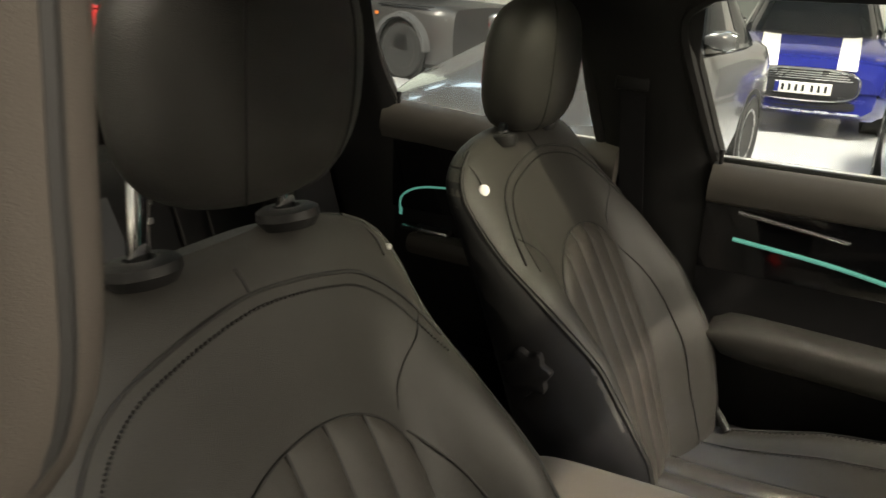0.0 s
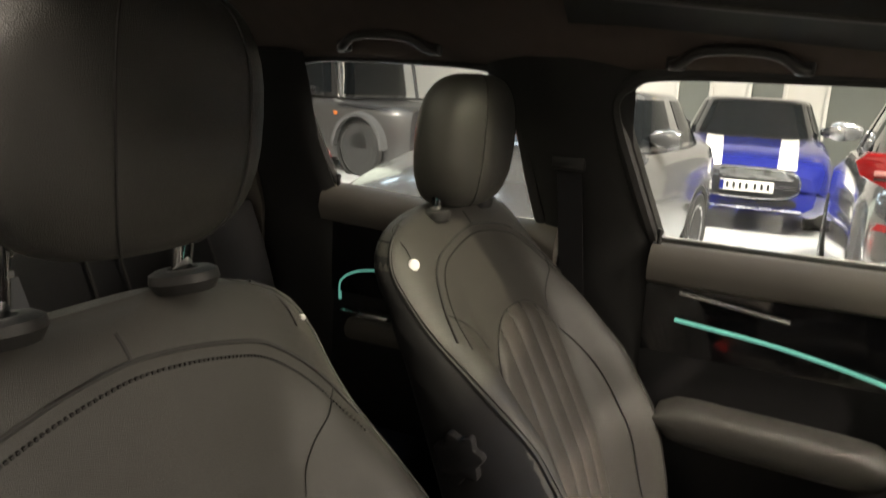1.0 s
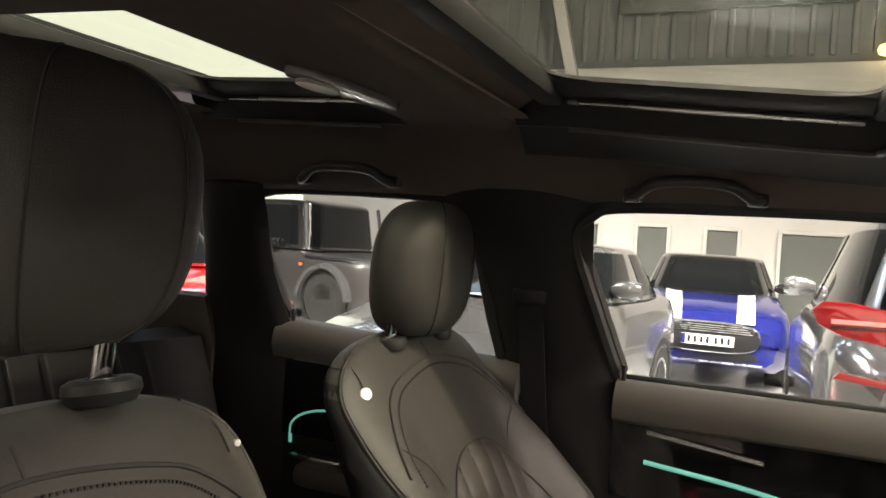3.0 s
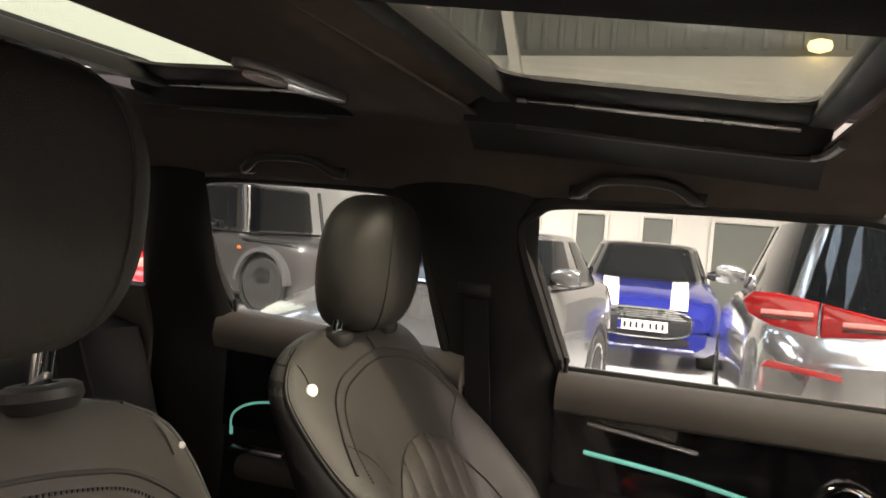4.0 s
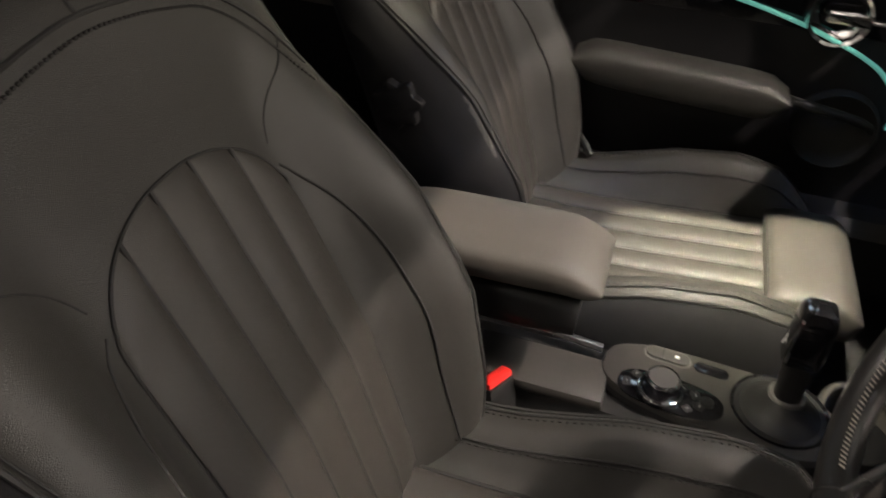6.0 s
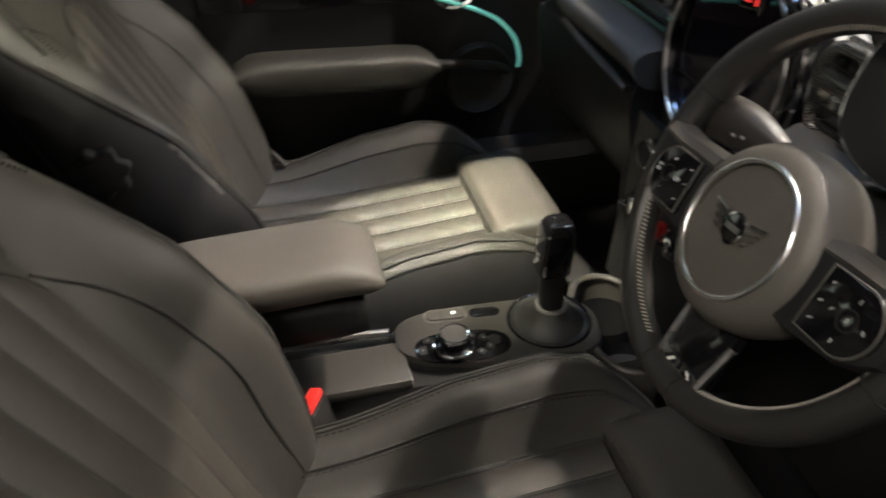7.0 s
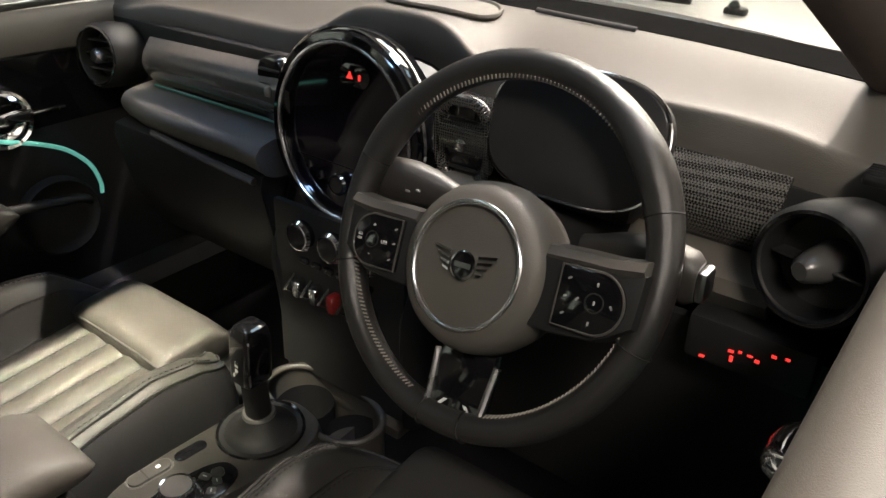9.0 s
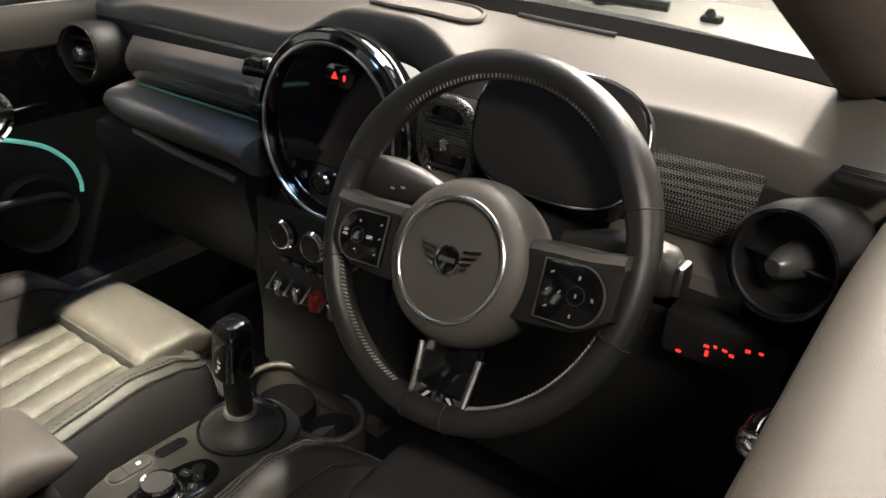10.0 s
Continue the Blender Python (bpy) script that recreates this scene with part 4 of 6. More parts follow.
def round_vent(c, turn, r=0.055):
    m = Matrix.Translation(c) @ Matrix.Rotation(radians(turn), 4, "Z") @ Matrix.Rotation(radians(82), 4, "X")
    v = part("air_vent", lathe([(r * 1.02, -0.07), (r * 1.12, -0.02), (r * 1.1, 0.006), (r * 1.0, 0.014), (r * 0.90, 0.010), (r * 0.84, -0.02), (0.001, -0.03)], 44, m), PLASTIC, dash, "round air vent")
    part("ring", lathe([(r * 1.0, 0.012), (r * 1.01, 0.0165), (r * 0.95, 0.017), (r * 0.94, 0.010)], 44, m, False), CHROME if c[0] < 0 else PIANO, v)
    if c[0] > 0:
        part("hub", lathe([(0.019, -0.028), (0.016, 0.0), (0.012, 0.016), (0.008, 0.0205), (0.0003, 0.021)], 24, m @ Matrix.Rotation(radians(9), 4, "X") @ Matrix.Rotation(radians(-12), 4, "Y")), SATIN_HUB, v)
    else:
        part("hub", lathe([(0.013, -0.02), (0.013, 0.012), (0.009, 0.018), (0.0003, 0.019)], 20, m), SATIN, v)
    for k in (0,) if c[0] > 0 else (-1, 0, 1):
        part("slat", box((0, 0, 0), (r * (1.62 if k == 0 else 1.3), 0.003, 0.022), 0.001, 1, m @ Matrix.Translation((0, k * 0.024, -0.008))), PLASTIC, v)
    return v


round_vent((-0.580, 0.205, 0.888), 8, 0.050)
round_vent((0.592, 0.172, 0.903), -14, 0.050)
# centre vents beside the screen
for s, x in ((-1, -0.152), (1, 0.186)):
    if s > 0:
        part("vent_bezel", tube([(x + a, 0.214, 0.908 + b) for a, b in oval(0.037, 0.050, 40, 2.8)], 0.008, 10, True), CARBON, dash, "woven-pattern vent bezel")
    v = part("centre_vent", slab(oval(0.032, 0.048, 28, 2.6), 0.018, Matrix.Translation((x, 0.232, 0.905)) @ Matrix.Rotation(radians(90), 4, "X"), 0.004), PIANO, dash, "oval centre air vent")
    for k in range(4):
        part("slat", box((x, 0.212, 0.875 + 0.02 * k), (0.040, 0.006, 0.003), 0.001), PLASTIC, v)
    part("hub", box((x, 0.209, 0.905), (0.014, 0.012, 0.016), 0.004), SATIN, v)
# loudspeaker and demister slots in the top
def on_top(x, y, lift=0.003):
    k0, k1 = lip_y(x) + 0.056, screen_base(x) - 0.014
    k = (y - k0) / (k1 - k0)
    return Vector((x, y, lip_z(x) + (1.012 - lip_z(x)) * step(0, 1, k) ** 0.8 + lift))


part("speaker_grille", sheet(lambda u, v: on_top(0.005 + 0.088 * (2 * u - 1) * math.sqrt(max(0.01, 1 - (2 * v - 1) ** 2)), 0.405 + 0.055 * (2 * v - 1), 0.004), 16, 12, 0.003), mat("speaker_mesh", (0.16, 0.15, 0.14), 0.5, bump=0.8, bump_scale=1500), dash, "oval speaker grille")
part("speaker_rim", tube([on_top(0.005 + 0.092 * math.cos(a), 0.405 + 0.058 * math.sin(a), 0.004) for a in np.linspace(0, 2 * math.pi, 40, endpoint=False)], 0.0035, 6, True), SOFT, dash)
part("demister_slot", tube([on_top(x, y, 0.004) for x, y in zip(np.linspace(0.125, 0.285, 14), np.linspace(0.462, 0.438, 14))], 0.004, 8, flat=0.4), RUBBER, dash)
part("side_demister", join(box((0.625, 0.255, 0.962), (0.055, 0.028, 0.012), 0.005, 2), ), PLASTIC, dash)
for k in range(4):
    part("demister_slat", box((0.625, 0.246 + 0.006 * k, 0.969), (0.048, 0.0018, 0.004)), RUBBER, dash)

# ---- centre screen ----
scr = thing("centre_display", (0, 0.215, 0.875), "round centre display with gloss black and chrome ring", "display")
ms = Matrix.Translation((-0.004, 0.212, 0.876)) @ Matrix.Rotation(radians(84), 4, "X")
part("bezel", lathe([(0.120, -0.05), (0.136, -0.03), (0.137, 0.004), (0.131, 0.013), (0.123, 0.014), (0.117, 0.008), (0.115, -0.002)], 64, ms, False), PIANO, scr, "gloss black ring bezel")
part("chrome_ring", tube([ms @ Vector((0.1185 * math.cos(a), 0.1185 * math.sin(a), 0.0130)) for a in np.linspace(0, 2 * math.pi, 80, endpoint=False)], 0.0030, 8, True), BRIGHT, scr)
part("outer_chrome", lathe([(0.1365, 0.001), (0.1385, 0.004), (0.1365, 0.007), (0.134, 0.006)], 64, ms, False), CHROME, scr)
part("glass_face", lathe([(0.117, -0.004), (0.117, 0.001), (0.0003, 0.002)], 64, ms), SCREEN, scr, "dark glass display, switched off")
part("hazard_pod", slab(rounded(0.052, 0.030, 0.0145), 0.003, ms @ Matrix.Translation((0.013, 0.078, 0.001)), 0.001), PIANO, scr)
part("hazard_triangle", slab([(-0.0055, -0.004), (0.0055, -0.004), (0, 0.0055)], 0.001, ms @ Matrix.Translation((0.006, 0.078, 0.0045))), RED_GLOW, scr, "red lit triangle")
part("lock_mark", slab(rounded(0.0035, 0.0075, 0.001), 0.001, ms @ Matrix.Translation((0.023, 0.077, 0.0045))), RED_GLOW, scr)
part("volume_knob", lathe([(0.014, 0), (0.014, 0.010), (0.011, 0.013), (0.0003, 0.013)], 28, ms @ Matrix.Translation((-0.006, -0.072, 0.001))), PIANO, scr)
part("knob_ring", lathe([(0.0145, 0.006), (0.0155, 0.009), (0.0135, 0.0125)], 28, ms @ Matrix.Translation((-0.006, -0.072, 0.001)), False), CHROME, scr)
for k, (a, b) in enumerate(((-0.072, -0.060), (-0.048, -0.070), (-0.028, -0.076), (0.020, -0.076), (0.042, -0.070), (0.066, -0.060))):
    part("touch_key", slab(rounded(0.016, 0.012, 0.004), 0.002, ms @ Matrix.Translation((a, b, 0.0015)) @ Matrix.Rotation(radians(-a * 500), 4, "Z"), 0.0008), PIANO, scr)
part("screen_line", slab([(-0.095, -0.0006), (0.095, -0.0006), (0.095, 0.0006), (-0.095, 0.0006)], 0.0008, ms @ Matrix.Translation((0, -0.047, 0.0018))), PLASTIC, scr)

# ---- climate controls ----
TOGGLE_RED = mat("red_toggle", (0.14, 0.007, 0.007), 0.3)
ac = thing("climate_controls", (0, 0.17, 0.70), "gloss black climate panel with chrome-ringed dials and toggles", "controls")
for x in (-0.062, 0.0, 0.062):
    mk = Matrix.Translation((x, 0.176, 0.722)) @ Matrix.Rotation(radians(86), 4, "X")
    d = part("dial", lathe([(0.021, 0), (0.021, 0.016), (0.017, 0.020), (0.0003, 0.020)], 32, mk), PIANO, ac)
    part("dial_ring", lathe([(0.0215, 0.010), (0.0235, 0.014), (0.0205, 0.019), (0.0185, 0.0195)], 32, mk, False), CHROME, d)
for k in range(5):
    x = -0.072 + 0.036 * k
    tg = part("toggle", box((x, 0.163, 0.634), (0.015, 0.022, 0.030), 0.005), CHROME if k != 2 else TOGGLE_RED, ac, "red toggle switch" if k == 2 else "")
    part("guard", tube([(x - 0.014, 0.168, 0.618), (x - 0.014, 0.146, 0.634), (x - 0.014, 0.168, 0.650)], 0.003, 6), CHROME, ac)
for k in range(6):
    part("climate_key", box((-0.062 + 0.025 * k, 0.168, 0.680), (0.018, 0.008, 0.010), 0.003), PIANO, ac)

# ---- instrument display ----
pod = thing("instrument_display", (0.37, 0.15, 0.975), "slim oval instrument display, dark, behind the wheel", "display")
mp2 = Matrix.Translation((0.368, 0.135, 0.978)) @ Matrix.Rotation(radians(74), 4, "X")
outline = oval(0.092, 0.062, 48, 2.9)
part("housing", slab([(x * 0.94, y * 0.94) for x, y in outline], 0.03, mp2 @ Matrix.Translation((0, 0, -0.033)), 0.0), PLASTIC, pod)
part("chrome_edge", tube([mp2 @ Vector((x * 1.005, y * 1.005, -0.002)) for x, y in outline], 0.0018, 6, True), CHROME, pod)
part("screen", slab([(x * 0.985, y * 0.985) for x, y in outline], 0.004, mp2 @ Matrix.Translation((0, 0, -0.003)), 0.0015), mat("matt_display", (0.020, 0.020, 0.021), 0.35, wear=0.05), pod, "blank dark display")
part("stand", box((0.37, 0.19, 0.915), (0.12, 0.08, 0.05), 0.015), PLASTIC, pod)

# ---- steering wheel ----
HUB = Vector((0.345, 0.0, 0.892))
TILT_W = 27
mw = Matrix.Translation(HUB) @ Matrix.Rotation(radians(-4), 4, "Z") @ Matrix.Rotation(radians(90 - TILT_W), 4, "X") @ Matrix.Rotation(radians(6.3), 4, "Z")
wheel = thing("steering_wheel", HUB, "black leather steering wheel with chrome-ringed hub and buttons", "steering wheel")
LEATHER_RIM = mat("wheel_leather", (0.022, 0.021, 0.020), 0.33, spec=0.7, bump=0.25, bump_scale=1100, cells=True, var=0.05, wear=0.03, scale=12)
RIM_R, RIM_Z = 0.1690, -0.040
mr = mw @ Matrix.Translation((-0.008, 0.003, 0))
AIRBAG = mat("airbag_cover_grey", (0.086, 0.080, 0.070), 0.5, bump=0.4, bump_scale=900, scale=12)
SPOKE = mat("spoke_grey", (0.075, 0.070, 0.064), 0.34)
loops = []
for k in range(96):
    a = 2 * math.pi * k / 96
    thick = 0.0142 + 0.0026 * (math.exp(-((math.degrees(a) - 32) / 16) ** 2) + math.exp(-((math.degrees(a) - 148) / 16) ** 2))
    loops.append([mr @ Vector(((RIM_R + thick * math.cos(b)) * math.cos(a), (RIM_R + thick * math.cos(b)) * math.sin(a) + 0.018, RIM_Z + thick * 1.12 * math.sin(b))) for b in (2 * math.pi * j / 16 for j in range(16))])
loops.append(loops[0])
bm = ring_faces(bmesh.new(), loops, True, False)
bmesh.ops.remove_doubles(bm, verts=bm.verts, dist=1e-6)
bmesh.ops.recalc_face_normals(bm, faces=bm.faces)
rim = part("rim", bm, LEATHER_RIM, wheel, "stitched leather rim")
# inner stitching, left open at the spokes
st = []
for k in range(230):
    a = 360 * k / 230
    if any(abs((a - c + 180) % 360 - 180) < g for c, g in ((5, 22), (175, 22), (270, 16))):
        continue
    ca, sa = math.cos(radians(a)), math.sin(radians(a))
    cb, sb = math.cos(radians(a + 0.75)), math.sin(radians(a + 0.75))
    st.append(tube([mr @ Vector(((RIM_R - 0.0118) * ca, (RIM_R - 0.0118) * sa + 0.018, RIM_Z + 0.0096)), mr @ Vector(((RIM_R - 0.0142) * cb, (RIM_R - 0.0142) * sb + 0.018, RIM_Z + 0.0058))], 0.0008, 4))
part("stitching", join(*st), THREAD_PALE, rim, "pale stitching", kind="stuff")
for a in (20, 160, 262, 278, -18, 198):
    ca, sa = math.cos(radians(a)), math.sin(radians(a))
    part("rim_seam", tube([mr @ Vector(((RIM_R + 0.0152 * math.cos(b)) * ca, (RIM_R + 0.0152 * math.cos(b)) * sa + 0.018, RIM_Z + 0.0170 * math.sin(b))) for b in np.linspace(0, 2 * math.pi, 16, endpoint=False)], 0.0011, 5, True), THREAD, rim)
# hub
part("hub", lathe([(0.060, -0.085), (0.076, -0.06), (0.080, -0.040), (0.0785, -0.020), (0.073, -0.008), (0.066, -0.003), (0.0600, -0.001), (0.0575, -0.0005), (0.0560, -0.0050), (0.045, -0.0040), (0.03, -0.0022), (0.0003, -0.001)], 64, mw), AIRBAG, wheel, "domed airbag cover")
part("hub_ring", tube([mw @ Vector((0.0568 * math.cos(a), 0.0568 * math.sin(a), 0.0)) for a in np.linspace(0, 2 * math.pi, 72, endpoint=False)], 0.0028, 10, True), BRIGHT, wheel, "chrome hub ring")
badge = part("badge", lathe([(0.0135, 0.0), (0.0135, 0.003), (0.0115, 0.0035), (0.011, 0.0015)], 28, mw, False), CHROME, wheel, "winged chrome badge, drawn plain")
for s in (-1, 1):
    for k in range(4):
        part("wing_bar", slab([(s * 0.015, -0.008 + 0.0055 * k), (s * (0.033 - 0.005 * (3 - k) * 0.8), -0.006 + 0.0058 * k), (s * (0.034 - 0.005 * (3 - k) * 0.8), -0.0035 + 0.0058 * k), (s * 0.015, -0.0055 + 0.0055 * k)][::s],
             0.0028, mw), CHROME, badge)
part("badge_core", lathe([(0.0112, 0.0), (0.0112, 0.0025), (0.0003, 0.003)], 24, mw), PIANO, badge)
part("badge_bar", slab([(-0.0085, -0.0022), (0.0085, -0.0022), (0.0085, 0.0022), (-0.0085, 0.0022)], 0.0006, mw @ Matrix.Translation((0, 0, 0.003))), SATIN, badge)
# spokes with button pads
for s in (-1, 1):
    out = [(0.060, -0.040), (0.085, -0.040), (0.128, -0.036), (0.158, -0.018), (0.160, 0.026), (0.140, 0.022), (0.110, 0.026), (0.060, 0.026)]
    poly = [(s * x, y + 0.004) for x, y in out]
    sp = part("spoke", slab(poly[::s], 0.036, mw @ Matrix.Translation((0, 0, -0.048)), 0.005), PLASTIC, wheel)
    arm = loft([[mw @ Vector((s * x, y, z)) for y, z in ((y0, -0.036), (y0 - 0.004, -0.016), (y0 + 0.002, -0.009), (y0 + 0.010, -0.013), (y0 + 0.013, -0.036))] for x, y0 in ((0.072, 0.026), (0.10, 0.027), (0.13, 0.027), (0.158, 0.030))])
    part("spoke_blade", arm, SPOKE, wheel, "satin grey spoke blade")
    out_ = 0.007 if s > 0 else 0.0
    p = [(0.084 + out_, -0.026)] + [(0.118 + out_ + 0.025 * math.cos(radians(a)), -0.001 + 0.0255 * math.sin(radians(a))) for a in range(-84, 90, 12)] + [(0.084 + out_, 0.024)]
    pad = part("button_pad", slab([(s * x, y) for x, y in p][::s], 0.006, mw @ Matrix.Translation((0, 0, -0.012)), 0.002), PIANO, wheel, "gloss black button pad")
    part("pad_rim", tube([mw @ Vector((s * x, y, -0.0068)) for x, y in p], 0.0011, 6, True), SPOKE, pad)
    if s < 0:
        for word, x, y, size in (("LIM", -0.102, -0.0010, 0.0052), ("+", -0.118, 0.0130, 0.0065), ("-", -0.118, -0.0150, 0.0065), ("RES", -0.134, 0.0015, 0.0036), ("CNL", -0.134, -0.0028, 0.0036)):
            lettering(word, size, mw @ Matrix.Translation((x, y, -0.0059)), WHITE_INK, pad)
        marks = ((0.090, 0.014), (0.089, 0.000), (0.091, -0.016))
    else:
        marks = ((0.093, 0.014), (0.092, -0.001), (0.093, -0.015), (0.118, 0.014), (0.133, -0.001), (0.117, -0.018), (0.103, -0.001), (0.118, -0.001))
    for x, y in marks:
        part("mark", slab(rounded(0.0036, 0.0016, 0.0006, 2), 0.0005, mw @ Matrix.Translation((s * (x + out_), y, -0.006)) @ Matrix.Rotation(x * 40, 4, "Z")), GREY_INK, pad)
    part("pad_ring", tube([mw @ Vector((s * (0.118 + out_) + 0.008 * math.cos(a), -0.001 + 0.008 * math.sin(a), -0.0058)) for a in np.linspace(0, 2 * math.pi, 16, endpoint=False)], 0.0007, 4, True), PLASTIC, pad)
# lower spoke with a flag motif
low = part("lower_spoke", slab([(-0.032, -0.075), (-0.029, -0.152), (0.029, -0.152), (0.032, -0.075)], 0.012, mw @ Matrix.Translation((0, 0, -0.050)), 0.003), PIANO, wheel)
for s in (-1, 1):
    part("spoke_edge", tube([mw @ Vector((s * 0.034, -0.085, -0.040)), mw @ Vector((s * 0.030, -0.128, -0.036)), mw @ Vector((s * 0.035, -0.152, -0.034))], 0.004, 8), SATIN, wheel, "satin spoke edge")
flag = part("flag_plate", slab([(-0.0275, -0.124), (-0.0275, -0.148), (0.0275, -0.148), (0.0275, -0.124)], 0.002, mw @ Matrix.Translation((0, 0, -0.0385)), 0.0006), PIANO, wheel, "black and silver flag motif plate")
for s in (-1, 1):
    part("flag_bar", slab([(s * 0.0025, -0.146), (s * 0.0065, -0.146), (s * 0.0065, -0.126), (s * 0.0025, -0.126)][::s], 0.0008, mw @ Matrix.Translation((0, 0, -0.0363))), SATIN, flag)
    part("flag_bar", slab([(s * 0.009, -0.128), (s * 0.013, -0.128), (s * 0.026, -0.142), (s * 0.026, -0.146)][::-s], 0.0008, mw @ Matrix.Translation((0, 0, -0.0363))), WHITE_INK, flag)
    part("flag_bar", slab([(s * 0.016, -0.126), (s * 0.026, -0.126), (s * 0.026, -0.136)][::-s], 0.0008, mw @ Matrix.Translation((0, 0, -0.0363))), SATIN, flag)
# column
part("column_shroud", loft([[Vector((0.345 + a * w, y, z + b * h)) for a, b in oval(1, 1, 24, 3)] for y, z, w, h in ((0.055, 0.865, 0.060, 0.050), (0.10, 0.85, 0.068, 0.055), (0.26, 0.80, 0.08, 0.07))]), PLASTIC, wheel)


STALK = mat("stalk_plastic", (0.030, 0.028, 0.026), 0.4, bump=0.3, bump_scale=900)


def stalk(s, name, label):
    t = thing(name, (0.345 + s * 0.07, 0.10, 0.90), label, "control stalk")
    pts = smooth([(0.345 + s * 0.06, 0.105, 0.885), (0.345 + s * 0.10, 0.100, 0.898), (0.345 + s * 0.14, 0.093, 0.902), (0.345 + s * 0.178, 0.088, 0.900)], 5)
    loops = []
    for i, p in enumerate(pts):
        k = i / (len(pts) - 1)
        w = 0.011 + 0.009 * step(0.1, 0.7, k)
        e = 1 if k < 0.96 else 0.75
        loops.append([p + Vector((0, w * 0.9 * a * e, (w + 0.004) * b * e)) for a, b in oval(1, 1, 18, 2.6)])
    part("lever", loft(loops), STALK, t)
    part("end_cap", box((0.345 + s * 0.182, 0.088, 0.900), (0.010, 0.024, 0.030), 0.006), SATIN if s > 0 else STALK, t)
    for k in range(4):
        part("mark", box((0.345 + s * (0.115 + 0.014 * k), 0.076, 0.905 - 0.004 * (k % 2)), (0.005, 0.001, 0.0022)), GREY_INK, t)
    return t


stalk(-1, "indicator_stalk", "grey plastic indicator stalk with white marks")
stalk(1, "wiper_stalk", "black plastic wiper stalk with satin end")
# light switch with red lit marks
sw = thing("light_switch", (0.557, 0.170, 0.798), "black light switch panel with small red lit marks", "switch")
part("plate", box((0.557, 0.188, 0.798), (0.12, 0.054, 0.05), 0.006), PLASTIC, sw)
for x, z, w, h in ((0.5173, 0.7812, 0.005, 0.002), (0.5428, 0.798, 0.005, 0.002), (0.5511, 0.8003, 0.003, 0.002), (0.5444, 0.79, 0.003, 0.006), (0.5603, 0.7999, 0.005, 0.0015),
                   (0.5673, 0.7971, 0.0045, 0.0025), (0.5806, 0.8084, 0.0045, 0.0025), (0.5924, 0.8105, 0.004, 0.002)):
    part("lit_mark", box((x, 0.160, z), (w, 0.002, h)), RED_GLOW, sw)

# ---- centre console ----
con = thing("centre_console", (0, -0.1, 0.26), "dark centre console with gear selector plate and cup holders", "console")
SATIN_DARK = mat("dark_satin_rim", (0.10, 0.097, 0.092), 0.3)
INK_BLACK = mat("key_gap_black", (0.006, 0.006, 0.006), 0.7)
CONSOLE_GREY = mat("console_plate_grey", (0.036, 0.034, 0.031), 0.42, spec=0.4, bump=0.3, bump_scale=1000)
part("body", loft([[(x * w, y, z) for x, z in ((-0.062, 0.30), (-0.066, 0.44), (-0.055, 0.478), (0.055, 0.478), (0.066, 0.44), (0.062, 0.30))] for y, w in ((-0.62, 1.0), (-0.30, 0.95), (-0.20, 1.05), (0.0, 1.12), (0.062, 1.15))]), PLASTIC, con)
console_m = Matrix.Translation((-0.006, -0.062, 0.482)) @ Matrix.Rotation(radians(-7), 4, "Z")
plate = [(x * (1 + 0.9 * y), y) for x, y in oval(0.064, 0.150, 56, 3.0)]
part("selector_plate", slab(plate, 0.016, console_m, 0.006), CONSOLE_GREY, con, "satin grey selector plate")
part("plate_skirt", loft([[console_m @ Vector((x * k, y * k, z)) for x, y in plate] for z, k in ((-0.16, 0.97), (-0.03, 1.015), (-0.004, 1.02), (0.004, 1.0))]), PLASTIC, con)
lever = Vector((-0.006, 0.016, 0.497))
part("gaiter_ring", lathe([(0.0585, 0), (0.0620, 0.003), (0.0605, 0.0055), (0.056, 0.002)], 48, Matrix.Translation(lever), False), PIANO, con, "gloss black ring")
part("gaiter_well", lathe([(0.0570, 0.003), (0.0545, -0.001), (0.0003, 0.0015)], 48, Matrix.Translation(lever)), INK_BLACK, con)
part("gaiter_dish", lathe([(0.0510, 0.001), (0.0495, 0.004), (0.040, 0.010), (0.030, 0.018), (0.0245, 0.027), (0.0225, 0.030), (0.0003, 0.031)], 48, Matrix.Translation(lever)), PLASTIC, con, "black gaiter cone")
mr = Matrix.Translation((0.019, -0.134, 0.498)) @ Matrix.Scale(1.2, 4)
part("dial_tray", slab(oval(0.031, 0.068, 40, 2.6), 0.002, Matrix.Translation((0.016, -0.120, 0.4972)) @ Matrix.Rotation(radians(-5), 4, "Z"), 0.0008), PIANO, con, "gloss black tray of the controller")
dial = part("rotary_dial", lathe([(0.024, 0), (0.0245, 0.006), (0.022, 0.008), (0.0165, 0.009), (0.0160, 0.020), (0.0170, 0.0215), (0.0003, 0.0225)], 36, mr), PIANO, con, "rotary controller with chrome rims")
part("dial_rim", tube([mr @ Vector((0.0228 * math.cos(a), 0.0228 * math.sin(a), 0.0075)) for a in np.linspace(0, 2 * math.pi, 40, endpoint=False)], 0.0026, 8, True), CHROME, dial)
part("dial_cap", lathe([(0.0178, 0.0195), (0.0186, 0.0225), (0.0172, 0.0250), (0.0155, 0.0245)], 36, mr, False), CHROME, dial, "chrome rim of the dial's cap")
part("dial_top", lathe([(0.0158, 0.0235), (0.0150, 0.0246), (0.0003, 0.0252)], 36, mr), SATIN_HUB, dial)
